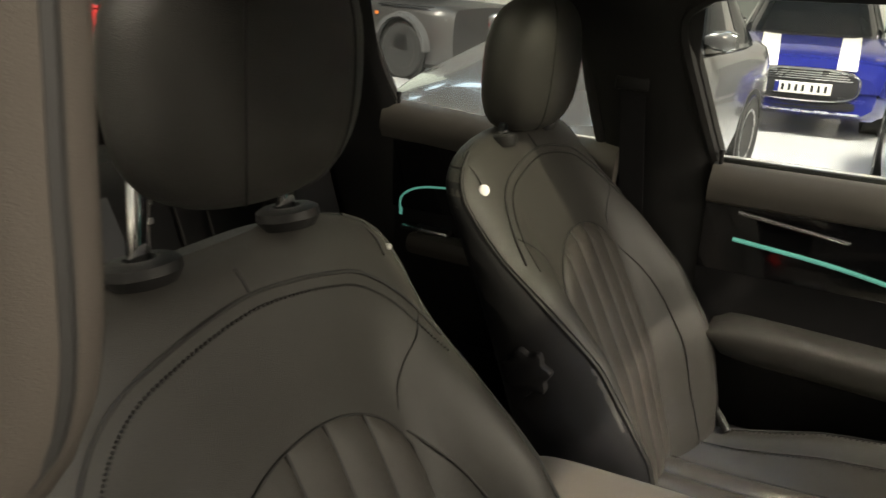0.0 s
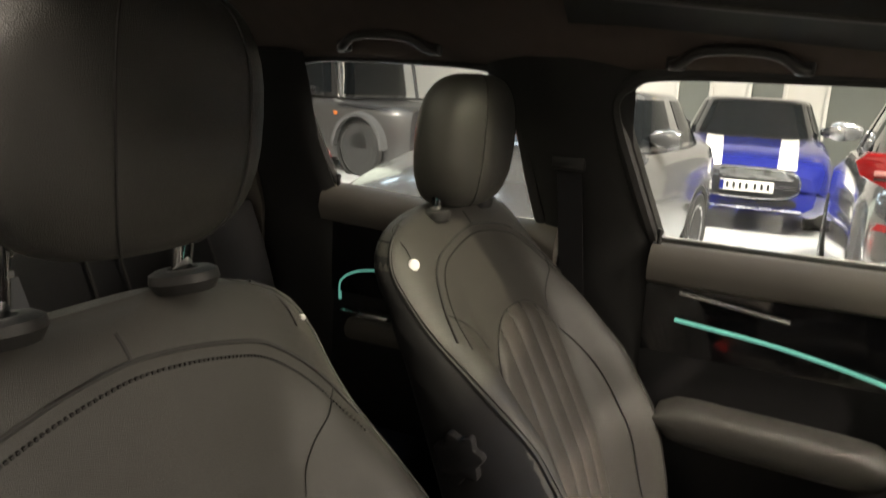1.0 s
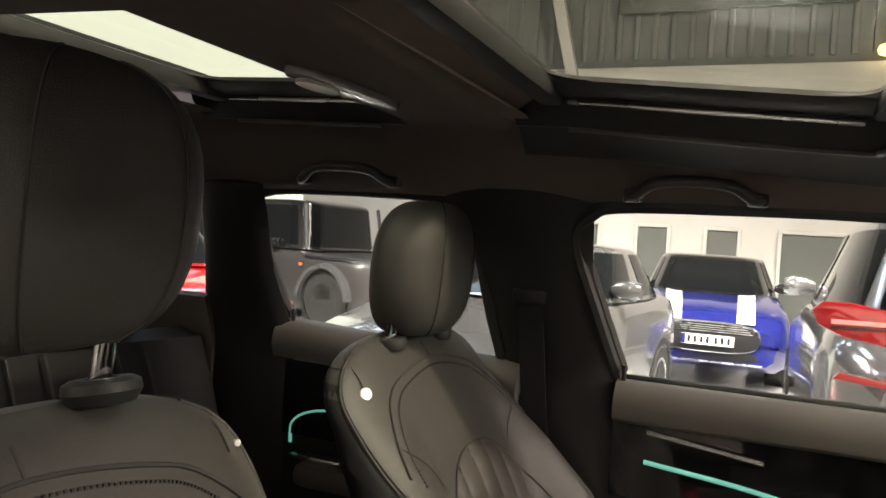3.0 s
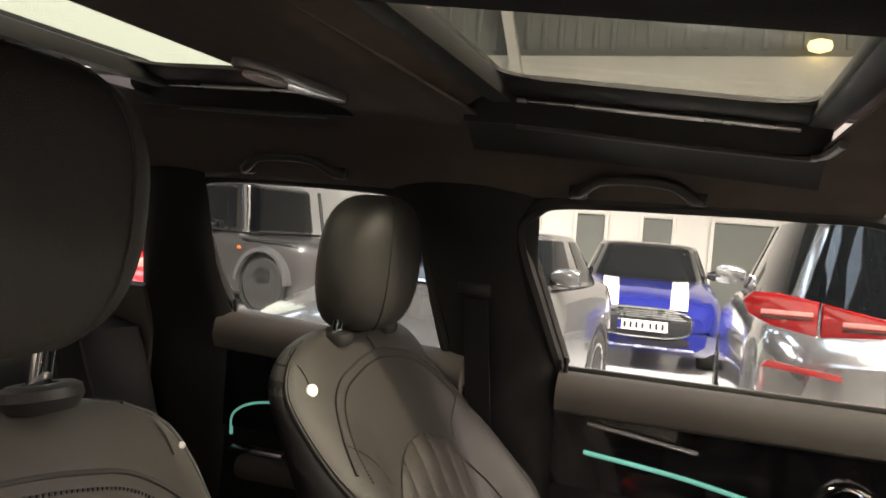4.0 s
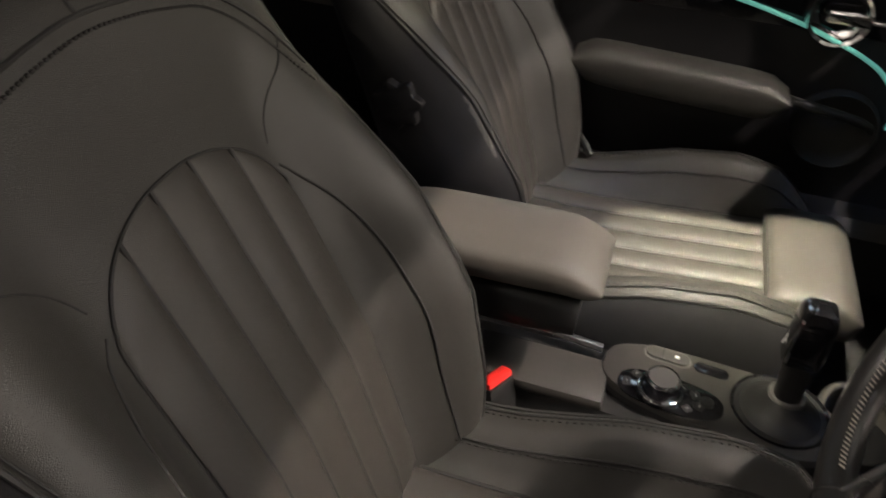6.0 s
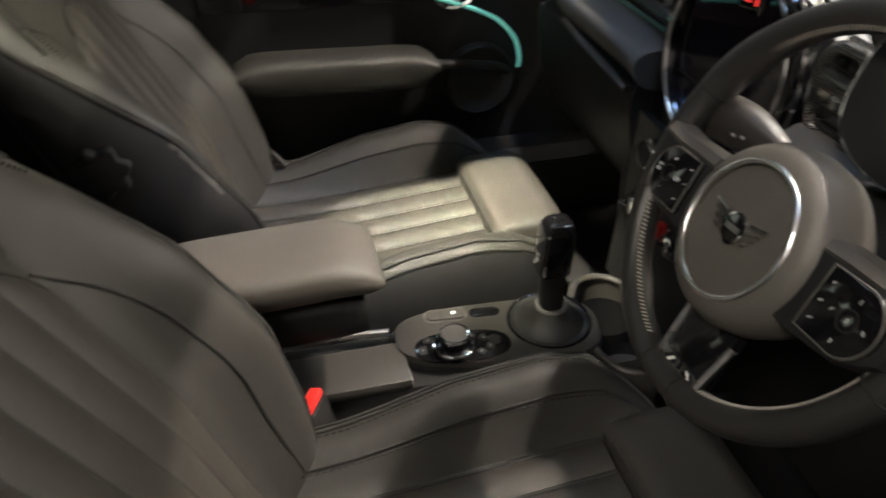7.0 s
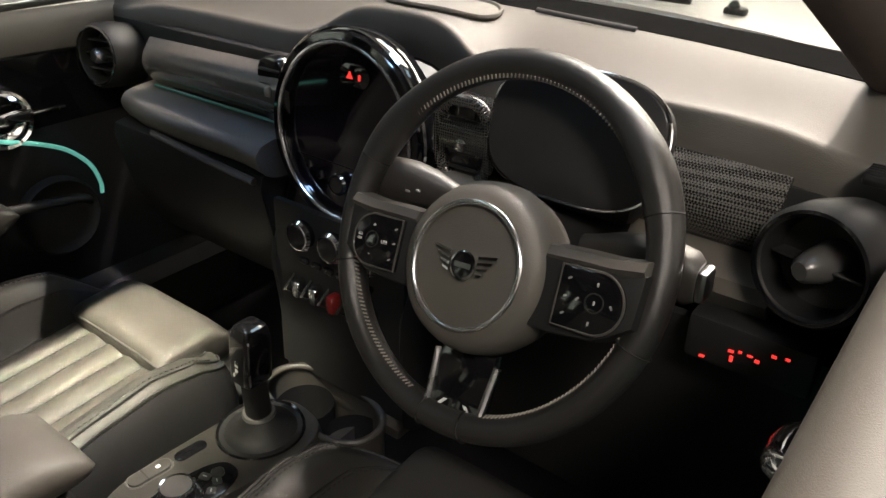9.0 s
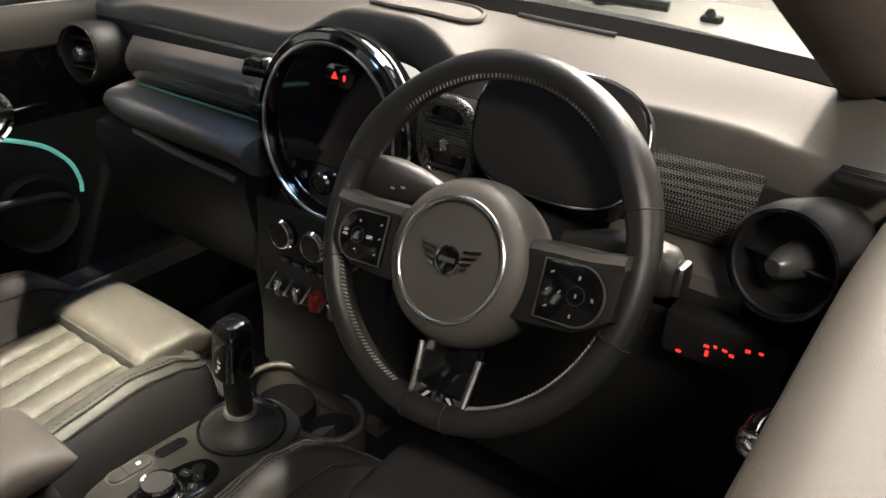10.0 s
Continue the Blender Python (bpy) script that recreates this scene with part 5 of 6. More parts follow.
for dx, dy, w_, h_, turn_ in ((0.008, -0.088, 0.015, 0.012, 20), (0.026, -0.083, 0.014, 0.012, -25), (0.034, -0.098, 0.012, 0.012, -50), (0.000, -0.104, 0.011, 0.012, 50), (-0.004, -0.165, 0.013, 0.012, -30), (0.014, -0.176, 0.016, 0.010, 0)):
    key = part("console_key", slab(rounded(w_, h_, 0.003), 0.0022, Matrix.Translation((dx, dy, 0.4985)) @ Matrix.Rotation(radians(turn_), 4, "Z"), 0.0008), PLASTIC, con)
    part("key_mark", slab(rounded(0.0055, 0.0012, 0.0005, 2), 0.0005, Matrix.Translation((dx, dy, 0.5007)) @ Matrix.Rotation(radians(turn_), 4, "Z")), GREY_INK, key)
part("option_key", lathe([(0.0090, 0.0), (0.0090, 0.0035), (0.0075, 0.0045), (0.0070, 0.0035), (0.0003, 0.0035)], 24, Matrix.Translation((0.016, -0.074, 0.4985))), PLASTIC, con, "small round menu key")
key_m = Matrix.Translation((-0.053, -0.128, 0.4965)) @ Matrix.Rotation(radians(-5), 4, "Z")
bt = part("brake_key", slab(rounded(0.022, 0.058, 0.0105), 0.0055, key_m, 0.002), CONSOLE_GREY, con, "parking brake key")
part("brake_mark", slab(rounded(0.0052, 0.0060, 0.001), 0.0006, key_m @ Matrix.Translation((0, 0.012, 0.0056))), WHITE_INK, bt)
part("key_rim", tube([key_m @ Vector((x, y, 0.0020)) for x, y in rounded(0.0255, 0.0615, 0.0120)], 0.0013, 6, True), SATIN_DARK, con)
part("key_split", box((0, 0, 0), (0.022, 0.0014, 0.0008), 0, 1, key_m @ Matrix.Translation((0, -0.007, 0.0057))), INK_BLACK, bt)
part("key_well", slab(rounded(0.020, 0.046, 0.0095), 0.0022, Matrix.Translation((-0.047, -0.070, 0.4968)) @ Matrix.Rotation(radians(-5), 4, "Z"), 0.001), PIANO, con, "gloss black finger recess")
# selector
gear = thing("gear_selector", lever, "gloss black automatic gear selector with lettering marks", "gear lever")
part("stem", loft([[(x + 0.0165 * a, y + 0.0165 * b, z) for a, b in oval(1, 1, 20, 2.6)] for x, y, z in ((-0.006, 0.016, 0.520), (-0.003, 0.013, 0.56), (0.002, 0.010, 0.604))]), PLASTIC, gear)
part("collar", lathe([(0.0225, 0.0), (0.0235, 0.003), (0.0215, 0.006), (0.0175, 0.006)], 28, Matrix.Translation((-0.006, 0.016, 0.525)), False), SATIN_DARK, gear, "satin collar at the lever's foot")
kn = []
for x, y, z, w, d in ((0.002, 0.008, 0.594, 0.0165, 0.019), (0.003, 0.007, 0.600, 0.0195, 0.022), (0.008, 0.005, 0.632, 0.0195, 0.0225), (0.014, 0.003, 0.664, 0.0200, 0.0220), (0.017, 0.002, 0.680, 0.0190, 0.0200), (0.019, 0.002, 0.690, 0.0160, 0.0160), (0.019, 0.002, 0.693, 0.0080, 0.0080)):
    kn.append([(x + w * a, y + d * b, z) for a, b in oval(1, 1, 28, 5.0)])
kb = part("knob", loft(kn), PIANO, gear, "gloss black leaning lever knob")
part("knob_edge", tube([(x + 0.0192, y - 0.0185, z) for x, y, z in ((0.004, 0.007, 0.604), (0.008, 0.005, 0.632), (0.014, 0.003, 0.664), (0.016, 0.003, 0.678))], 0.0012, 6), SATIN, kb, "bright edge line")
part("release_button", box((-0.004, -0.006, 0.672), (0.006, 0.016, 0.016), 0.003), PIANO, kb)
for k, word in enumerate(("P", "R", "N", "D", "S")):
    at = Vector((0.0035 + 0.0017 * k - (0.004 if word in "PS" else 0), -0.0178 + 0.0002 * k, 0.650 - 0.0088 * k))
    lettering(word, 0.0075, Matrix.Translation((0.010 - 0.0015 * k - (0.005 if word == "S" else 0), at.y, at.z)) @ Matrix.Rotation(radians(90), 4, "X"), WHITE_INK, kb)
# cup holders
CUP_GREY = mat("cup_holder_grey", (0.045, 0.042, 0.038), 0.42, bump=0.3, bump_scale=900)
cups = thing("cup_holder", (0.03, 0.12, 0.40), "black rounded double cup holder", "cup holder")
for x, y, r in ((-0.040, 0.125, 0.042), (0.066, 0.118, 0.042)):
    part("cup_wall", lathe([(r * 0.9, 0.36), (r * 1.02, 0.38), (r * 1.08, 0.455), (r * 1.06, 0.456), (r * 1.0, 0.38), (r * 0.9, 0.365)], 32, Matrix.Translation((x, y, 0))), CARPET, cups)
cup_m = Matrix.Translation((0.008, 0.118, 0)) @ Matrix.Rotation(radians(-4), 4, "Z")
part("rim", tube([cup_m @ Vector((x, y, 0.487)) for x, y in oval(0.108, 0.054, 56, 2.5)], 0.0055, 10, True), CUP_GREY, cups, "rounded grey rim")
part("outer_wall", loft([[cup_m @ Vector((x * k, y * k, z)) for x, y in oval(0.111, 0.057, 48, 2.5)] for z, k in ((0.30, 0.86), (0.36, 0.93), (0.42, 0.98), (0.488, 1.0), (0.486, 0.95), (0.44, 0.93), (0.36, 0.88))], False), CUP_GREY, cups, "smooth grey outer wall")
part("inner_floor", slab([tuple((cup_m @ Vector((x, y, 0)))[:2]) for x, y in oval(0.100, 0.048, 40, 2.5)], 0.01, Matrix.Translation((0, 0, 0.372))), CARPET, cups)
part("divider", loft([[(0.030 + 0.010 * a, 0.117 + 0.040 * b, z) for a, b in oval(1, 1, 16, 4)] for z in (0.375, 0.425, 0.433)]), CUP_GREY, cups, "low divider between the cups")
part("tray", box((0.03, 0.20, 0.44), (0.16, 0.06, 0.02), 0.006), CONSOLE_GREY, cups)
# arm rest
loops = []
for v in (0.5 - 0.5 * math.cos(math.pi * k / 23) for k in range(24)):
    y = -0.52 + 0.288 * v
    e = max(0.06, math.sqrt(max(0.0, 1 - abs(2 * v - 1) ** 5)))
    loops.append([(0.0 + 0.066 * (0.88 + 0.12 * e) * a, y, 0.660 + 0.012 * v - 0.010 * step(0.8, 1, v) + 0.029 * b * e) for a, b in oval(1, 1, 28, 3.2)])
armr = part("armrest", loft(loops), SILLPAD, con, "grey-black leather centre armrest")
part("tray", loft([[(0.055 * a, y, 0.605 + h * b) for a, b in oval(1, 1, 20, 4)] for y, h in ((-0.52, 0.02), (-0.48, 0.032), (-0.30, 0.034), (-0.255, 0.026))]), PLASTIC, armr)
part("pivot", box((0, -0.52, 0.55), (0.09, 0.09, 0.16), 0.02), PLASTIC, armr)
part("console_rail", tube([(-0.050, -0.42, 0.50), (-0.046, -0.30, 0.498), (-0.04, -0.215, 0.495)], 0.006, 8), SATIN, con)
part("storage_tray", box((0.02, -0.30, 0.485), (0.08, 0.20, 0.02), 0.006), CONSOLE_GREY, con)
# belt buckle
bk = thing("belt_buckle", (0.085, -0.36, 0.45), "black seat belt buckle with red button", "seat belt buckle")
mb = Matrix.Translation((0.068, -0.340, 0.488)) @ Matrix.Rotation(radians(-28), 4, "Z") @ Matrix.Rotation(radians(12), 4, "X")
part("housing", box((0, 0, 0), (0.05, 0.035, 0.07), 0.007, 2, mb @ Matrix.Translation((0, 0, -0.028))), PLASTIC, bk)
part("button", box((0, 0, 0), (0.044, 0.018, 0.012), 0.003, 2, mb @ Matrix.Translation((0, 0.004, 0.008))), BUCKLE_RED, bk, "red release button")
part("strap", box((0.09, -0.37, 0.39), (0.012, 0.04, 0.12), 0.003), PLASTIC, bk)
psb = thing("passenger_belt_stalk", (-0.56, -0.33, 0.5), "black belt latch resting on the passenger seat's outer edge", "seat belt buckle")
part("tongue", tube([(-0.585, -0.36, 0.535), (-0.565, -0.33, 0.515), (-0.55, -0.315, 0.50)], 0.007, 8), PLASTIC, psb)


# ---- showroom ----
G = GROUND
FLOOR_M = mat("polished_showroom_floor", (0.52, 0.53, 0.54), 0.12, scale=3, var=0.05, wear=0.06, coat=0.3)
WALL_M = mat("white_painted_wall", (0.74, 0.72, 0.68), 0.6, scale=2, var=0.04, bump=0.2, bump_scale=80)
GREYWALL = mat("grey_painted_wall", (0.15, 0.16, 0.145), 0.6, scale=2, var=0.08)
DARKCLAD = mat("dark_roof_cladding", (0.25, 0.26, 0.255), 0.6, scale=2, var=0.2)
TYRE = mat("tyre_rubber", (0.015, 0.015, 0.015), 0.75, bump=0.4, bump_scale=200)
DGLASS = mat("dark_car_glass", (0.006, 0.007, 0.008), 0.03, spec=0.22, wear=0.01)
PANEL = mat("lit_ceiling_panel", (0.62, 0.80, 1.0), 0.5, emit=5.0)
LAMP_CLEAR = mat("headlamp_clear", (0.55, 0.57, 0.60), 0.12, coat=1.0)
TAIL_RED = mat("red_tail_lamp", (0.24, 0.005, 0.007), 0.12, coat=1.0, second=(0.42, 0.02, 0.022), scale=14, emit=0.05)
LAMP_BAR = mat("pale_lamp_bar", (0.75, 0.32, 0.30), 0.25, coat=0.6)
LAMP_DARK = mat("dark_red_lens", (0.05, 0.004, 0.005), 0.2, coat=0.8)
GREYPLATE = mat("number_plate_white", (0.52, 0.52, 0.49), 0.5)
INK = mat("dark_ink", (0.012, 0.012, 0.014), 0.7, spec=0.2)

piece("ground", box((-4, -3, G - 0.1), (34, 36, 0.2)), FLOOR_M, "polished pale grey showroom floor", "floor")
piece("wall_far", box((-12.6, -0.5, 1.75), (0.3, 17, 4.0)), WALL_M, "white painted showroom wall", "wall")
# emission stands in for the light falling on this pale wall
piece("wall_far_rear", box((-14.6, -15, 3.4), (0.3, 14, 7.2)), mat("glowing_pale_wall", (0.80, 0.84, 0.74), 0.5, scale=2, var=0.03, emit=1.1), "tall pale wall given a glow of its own to look brightly lit", "window")
piece("wall_back", box((-4, -20.5, 3.4), (24, 0.3, 7.2)), WALL_M, "white showroom end wall", "wall")
piece("wall_front", box((-4, 14.5, 3.4), (34, 0.3, 7.2)), WALL_M, "white showroom front wall", "wall")
piece("wall_near", box((10.5, -3, 3.4), (0.3, 36, 7.2)), WALL_M, "white showroom side wall", "wall")
piece("showroom_ceiling", box((-4, -3, 7.15), (34, 36, 0.2)), mat("dark_ceiling_paint", (0.05, 0.05, 0.052), 0.8, scale=2), "dark showroom ceiling", "ceiling")
# cladding above the far wall, with ribs, a pale ledge and a raking beam
clad = thing("wall_cladding", (-12.4, -0.5, 3.75), "dark ribbed cladding above a pale ledge", "wall", kind="structure")
part("sheet_back", box((-12.6, -0.5, 5.4), (0.2, 17, 3.3)), DARKCLAD, clad)
for k in range(46):
    part("rib", box((-12.48, -7.0 + 0.30 * k, 5.55), (0.05, 0.09, 2.2), 0.01), DARKCLAD, clad)
part("ledge", box((-12.45, -0.5, 3.98), (0.35, 17, 0.62), 0.02), WALL_M, clad)
part("beam", tube([(-12.2, -3.45, 3.9), (-12.0, -4.15, 6.9)], 0.13, 4), WALL_M, clad, "pale raking roof beam")
# grey block drawn in place of a dim rectangular reflection in the roof glass
part("roof_light", box((-12.3, -1.0, 5.5), (0.1, 3.6, 0.6), 0.02), GREYWALL, clad)
part("warm_lamp", lathe([(0.05, -0.1), (0.16, -0.06), (0.18, 0.0), (0.16, 0.06), (0.05, 0.1)], 20, Matrix.Translation((-12.15, 1.25, 4.42))), mat("warm_lamp_glass", (1.0, 0.78, 0.35), 0.4, emit=2.5), clad)
# doors and panels on the far wall
for y0, w, m_ in ((-3.15, 0.44, GREYWALL), (-2.01, 0.47, GREYWALL), (-0.91, 0.46, GREYWALL), (0.45, 0.95, GREYWALL), (1.75, 0.9, GREYWALL)):
    d = thing("glazed_panel", (-12.42, y0, 0.6), "framed glazed panel in the white showroom wall", "window", kind="structure")
    part("infill", box((-12.44, y0, 0.75), (0.04, w, 1.75), 0.01), m_, d)
    part("surround", join(box((-12.42, y0 - w / 2 - 0.03, 0.75), (0.10, 0.06, 1.85), 0.01), box((-12.42, y0 + w / 2 + 0.03, 0.75), (0.10, 0.06, 1.85), 0.01), box((-12.42, y0, 1.66), (0.10, w, 0.06), 0.01)), WALL_M, d)
# ceiling light panels
pn = thing("ceiling_light", (-3.2, -2.6, 5.2), "square white lit ceiling panel", "ceiling light", group="ceiling lights")
part("frame", box((-3.2, -2.6, 5.23), (0.95, 0.95, 0.05), 0.01), WALL_M, pn)
part("diffuser", box((-3.2, -2.6, 5.195), (0.85, 0.85, 0.02)), PANEL, pn)
part("hanger", box((-3.2, -2.6, 6.2), (0.03, 0.03, 1.85)), DARKCLAD, pn)
for x, y in ((-3.2, 0.2), (-3.2, -5.4), (-5.2, -1.2), (-5.2, -4.0), (-7.2, -1.2), (-7.2, -4.6), (-7.2, -8.0), (-1.0, -4.2), (2.2, 3.6), (-1.5, 4.6), (2.8, -4.4), (-1.2, 2.4), (0.90, -0.20), (-9.2, -6.2), (-9.2, -7.6)):
    copy_thing(pn, Matrix.Translation((x, y, 5.2)))


# ---- parked cars ----
def parked_car(name, label, paint, front, heading, L, W, H, hood, belt, rake, cab0, cab1, tail, roof_paint=None, boxy=False, tail_lamps=True):
    """A parked car. front: the middle of its nose on the floor; heading: degrees the nose points, 0 along +x. Own x runs from nose (0) to tail (-L)."""
    t = thing(name, (front[0], front[1], G), label, "car", group="parked cars", turn=Matrix.Rotation(radians(heading), 4, "Z"))
    M = spot(t)
    hw = W / 2

    def put(n, bm, m_, par=t, lab=""):
        bm.transform(M)
        return part(n, bm, m_, par, lab)
    # lower body
    loops = []
    for k in np.linspace(0, 1, 34):
        x = -L * k
        nose = math.sqrt(max(0.0, 1 - max(0.0, 1 - k * L / 0.55) ** 2)) if k * L < 0.55 else 1.0
        rear = math.sqrt(max(0.0, 1 - max(0.0, 1 - (1 - k) * L / 0.45) ** 2)) if (1 - k) * L < 0.45 else 1.0
        e = max(0.0, min(nose, rear))
        w = hw * (0.80 + 0.20 * e)
        zt = hood[0] + (hood[1] - hood[0]) * min(1, k * L / cab0)
        if k * L > cab0:
            zt = hood[1] + (belt - hood[1]) * min(1, (k * L - cab0) / 0.6)
        if k * L > L - tail[0]:
            zt = belt + (tail[1] - belt) * (k * L - (L - tail[0])) / tail[0]
        zt -= (0.16 if not boxy else 0.04) * (1 - nose) + 0.12 * (1 - rear)
        zb = 0.17 + 0.10 * (1 - e)
        lp = []
        for a, z in ((0.0, zb), (0.86, zb), (0.97, zb + 0.06), (1.0, zb + 0.22), (1.0, (zb + zt) / 2), (0.985, zt - 0.16), (0.94, zt - 0.06), (0.86, zt - 0.018), (0.5, zt), (0.0, zt + 0.012)):
            lp.append((x, w * a, z))
        loops.append(lp + [(x, -y, z) for x, y, z in lp[-2:0:-1]])
    put("body", loft(loops), paint)
    # greenhouse: one rounded shell, its windows laid on it
    P_ = 3.4 if not boxy else 6.0

    def shell(a, z, grow=1.0):
        """The cabin's skin at angle a (0 ahead) and relative height z."""
        zz = min(z, 0.90)
        x0, x1 = -(cab0 - 0.15) - rake[0] * zz, -cab1 + rake[1] * zz
        w = hw * (0.93 - (0.20 if not boxy else 0.07) * zz)
        shrink = 1.0 if z <= 0.9 else 1.0 - 0.55 * ((z - 0.9) / 0.1) ** 2
        c, s_ = math.cos(a), math.sin(a)
        ex = math.copysign(abs(c) ** (2 / P_), c)
        ey = math.copysign(abs(s_) ** (2 / P_), s_)
        cx = (x0 + x1) / 2
        return Vector((cx + (x0 - x1) / 2 * ex * shrink * grow, w * ey * shrink * grow, belt - 0.03 + (H - belt + 0.03) * (z if z <= 0.9 else 0.9 + 0.1 * math.sin((z - 0.9) / 0.1 * math.pi / 2))))
    zs = (0, 0.25, 0.5, 0.75, 0.9, 0.93, 0.96, 0.985, 1.0)
    put("roof", loft([[shell(2 * math.pi * k / 56, z) for k in range(56)] for z in zs]), roof_paint or paint)

    def window(n, a0, a1, z0, z1):
        return put(n, sheet(lambda u, v: shell(radians(a0 + (a1 - a0) * u), z0 + (z1 - z0) * v, 1.006), 14, 6, 0.004), DGLASS)
    window("windscreen", -40, 40, 0.06, 0.86)
    window("rear_glass", 134, 226, 0.10, 0.84)
    for s in (-1, 1):
        window("side_window", s * 52, s * 88, 0.08, 0.84)
        window("side_window", s * 91, s * 126, 0.08, 0.84)
        mir = put("door_mirror", loft([[(-(cab0 + 0.42) + 0.07 * k * a, s * (hw * 0.86 + 0.01 + y), belt + 0.06 + 0.07 * k * b) for a, b in oval(1, 1, 18, 3)] for y, k in ((0.0, 0.5), (0.06, 0.9), (0.15, 1.0), (0.20, 0.7))]), roof_paint or paint)
        for xw in (0.78, L - 0.75):
            r = 0.31 if not boxy else 0.38
            mwh = Matrix.Translation((-xw, s * (hw - 0.10), r)) @ Matrix.Rotation(radians(-90 * s), 4, "X")
            wh = put("wheel", lathe([(r * 0.66, -0.10), (r, -0.09), (r, 0.09), (r * 0.93, 0.108), (r * 0.66, 0.10)], 32, mwh), TYRE)
            put("rim", join(lathe([(r * 0.66, 0.06), (r * 0.68, 0.104), (r * 0.60, 0.100), (r * 0.56, 0.05), (0.001, 0.04)], 32, mwh), *[box((0, 0, 0), (r * 0.62, r * 0.11, 0.03), 0.006, 1, mwh @ Matrix.Rotation(radians(72 * k), 4, "Z") @ Matrix.Translation((r * 0.32, 0, 0.08))) for k in range(5)]), RUBBER if boxy else SATIN, wh)
            arch_m = Matrix.Translation((-xw, s * (hw - 0.012), r)) @ Matrix.Rotation(radians(-90 * s), 4, "X")
            put("wheel_arch", lathe([(r * 1.16, -0.02), (r * 1.18, 0.016), (r * 1.04, 0.016), (r * 1.03, -0.02)], 36, arch_m, False), PLASTIC)
        # lamps
        lamp_m = Matrix.Translation((-0.16, s * hw * 0.70, hood[0] - 0.17)) @ Matrix.Rotation(radians(s * 22), 4, "Z") @ Matrix.Rotation(radians(76), 4, "Y")
        hl = put("headlamp", lathe([(0.10, -0.08), (0.105, 0.0), (0.095, 0.02), (0.06, 0.032), (0.0005, 0.036)], 28, lamp_m), LAMP_CLEAR)
        put("lamp_ring", lathe([(0.105, -0.005), (0.112, 0.006), (0.100, 0.016)], 28, lamp_m, False), CHROME, hl)
        if tail_lamps:
            put("tail_lamp", box((-L + 0.10, s * hw * 0.80, tail[1] - 0.18), (0.16, hw * 0.30, 0.17), 0.03), TAIL_RED)
    return t, put


BLUE = mat("blue_metallic_paint", (0.011, 0.015, 0.125), 0.18, coat=1.0, scale=4, var=0.06)
SILVER = mat("silver_metallic_paint", (0.36, 0.36, 0.37), 0.16, 0.75, coat=1.0, scale=4, var=0.04)
GUNMETAL = mat("grey_metallic_paint", (0.15, 0.15, 0.155), 0.22, 0.6, coat=1.0, scale=4, var=0.05)
RED_P = mat("red_car_paint", (0.45, 0.010, 0.012), 0.2, coat=1.0, scale=4, var=0.05)
ORANGE = mat("orange_lens", (0.60, 0.16, 0.03), 0.3)
DARKGREY = mat("dark_grey_paint", (0.030, 0.029, 0.029), 0.4, coat=0.25, scale=4, var=0.08)
DARKGREY_ = mat("dark_bumper_plastic", (0.06, 0.06, 0.062), 0.45)
BLACKROOF = mat("black_roof_paint", (0.012, 0.012, 0.013), 0.12, coat=1.0)

# the blue hatchback with white stripes
blue, put = parked_car("blue_hatchback", "blue hatchback with two white bonnet stripes and black grille, facing across", BLUE, (-7.7, -0.73), 4, 3.85, 1.66, 1.40, (0.80, 0.96), 0.98, (0.62, 0.35), 1.05, 3.65, (0.2, 0.95), BLACKROOF)


def bonnet_z(d):
    """The blue car's bonnet at d behind its nose."""
    nose = math.sqrt(max(0.0, 1 - max(0.0, 1 - d / 0.55) ** 2))
    return 0.80 + 0.16 * min(1, d / 1.05) - 0.16 * (1 - nose)


for y in (-0.40, 0.40):
    put("bonnet_stripe", sheet(lambda u, v: (-0.02 - 1.0 * v, y * (0.90 + 0.10 * v) + (u - 0.5) * 0.18, bonnet_z(0.02 + 1.0 * v) + 0.006), 4, 24, 0.004), WHITE_PAINT, blue, "white bonnet stripe")
gr = put("grille", slab([(x, y) for x, y in oval(0.49, 0.145, 40, 3.2)], 0.03, Matrix.Translation((-0.025, 0, 0.535)) @ Matrix.Rotation(radians(90), 4, "Z") @ Matrix.Rotation(radians(90), 4, "X"), 0.006), INK, blue, "black hexagonal grille")
put("grille_rim", tube([(0.008, x, 0.535 + y) for x, y in oval(0.505, 0.155, 48, 3.2)], 0.012, 6, True), CHROME, gr)
for k in range(4):
    put("grille_bar", box((0.006, 0, 0.590 + 0.022 * k), (0.012, 0.88 - 0.06 * k, 0.008), 0.002), SATIN, gr)
pl = put("number_plate", box((0.03, 0.0, 0.500), (0.012, 0.52, 0.11), 0.004), GREYPLATE, blue, "white number plate with plain dark bars")
put("plate_band", box((0.0375, -0.24, 0.500), (0.003, 0.04, 0.10)), BLUE, pl)
for k in range(7):
    put("plate_bar", box((0.0375, -0.185 + 0.062 * k + (0.02 if k > 3 else 0), 0.500), (0.003, 0.026, 0.066)), INK, pl)
put("lower_intake", slab(oval(0.50, 0.06, 32, 4), 0.03, Matrix.Translation((-0.03, 0, 0.345)) @ Matrix.Rotation(radians(90), 4, "Z") @ Matrix.Rotation(radians(90), 4, "X"), 0.004), INK, blue)
put("intake_trim", box((0.0, 0, 0.275), (0.03, 1.1, 0.02), 0.005), SATIN, blue)
put("bumper_lip", box((-0.03, 0, 0.43), (0.06, 1.25, 0.05), 0.02), BLUE, blue)

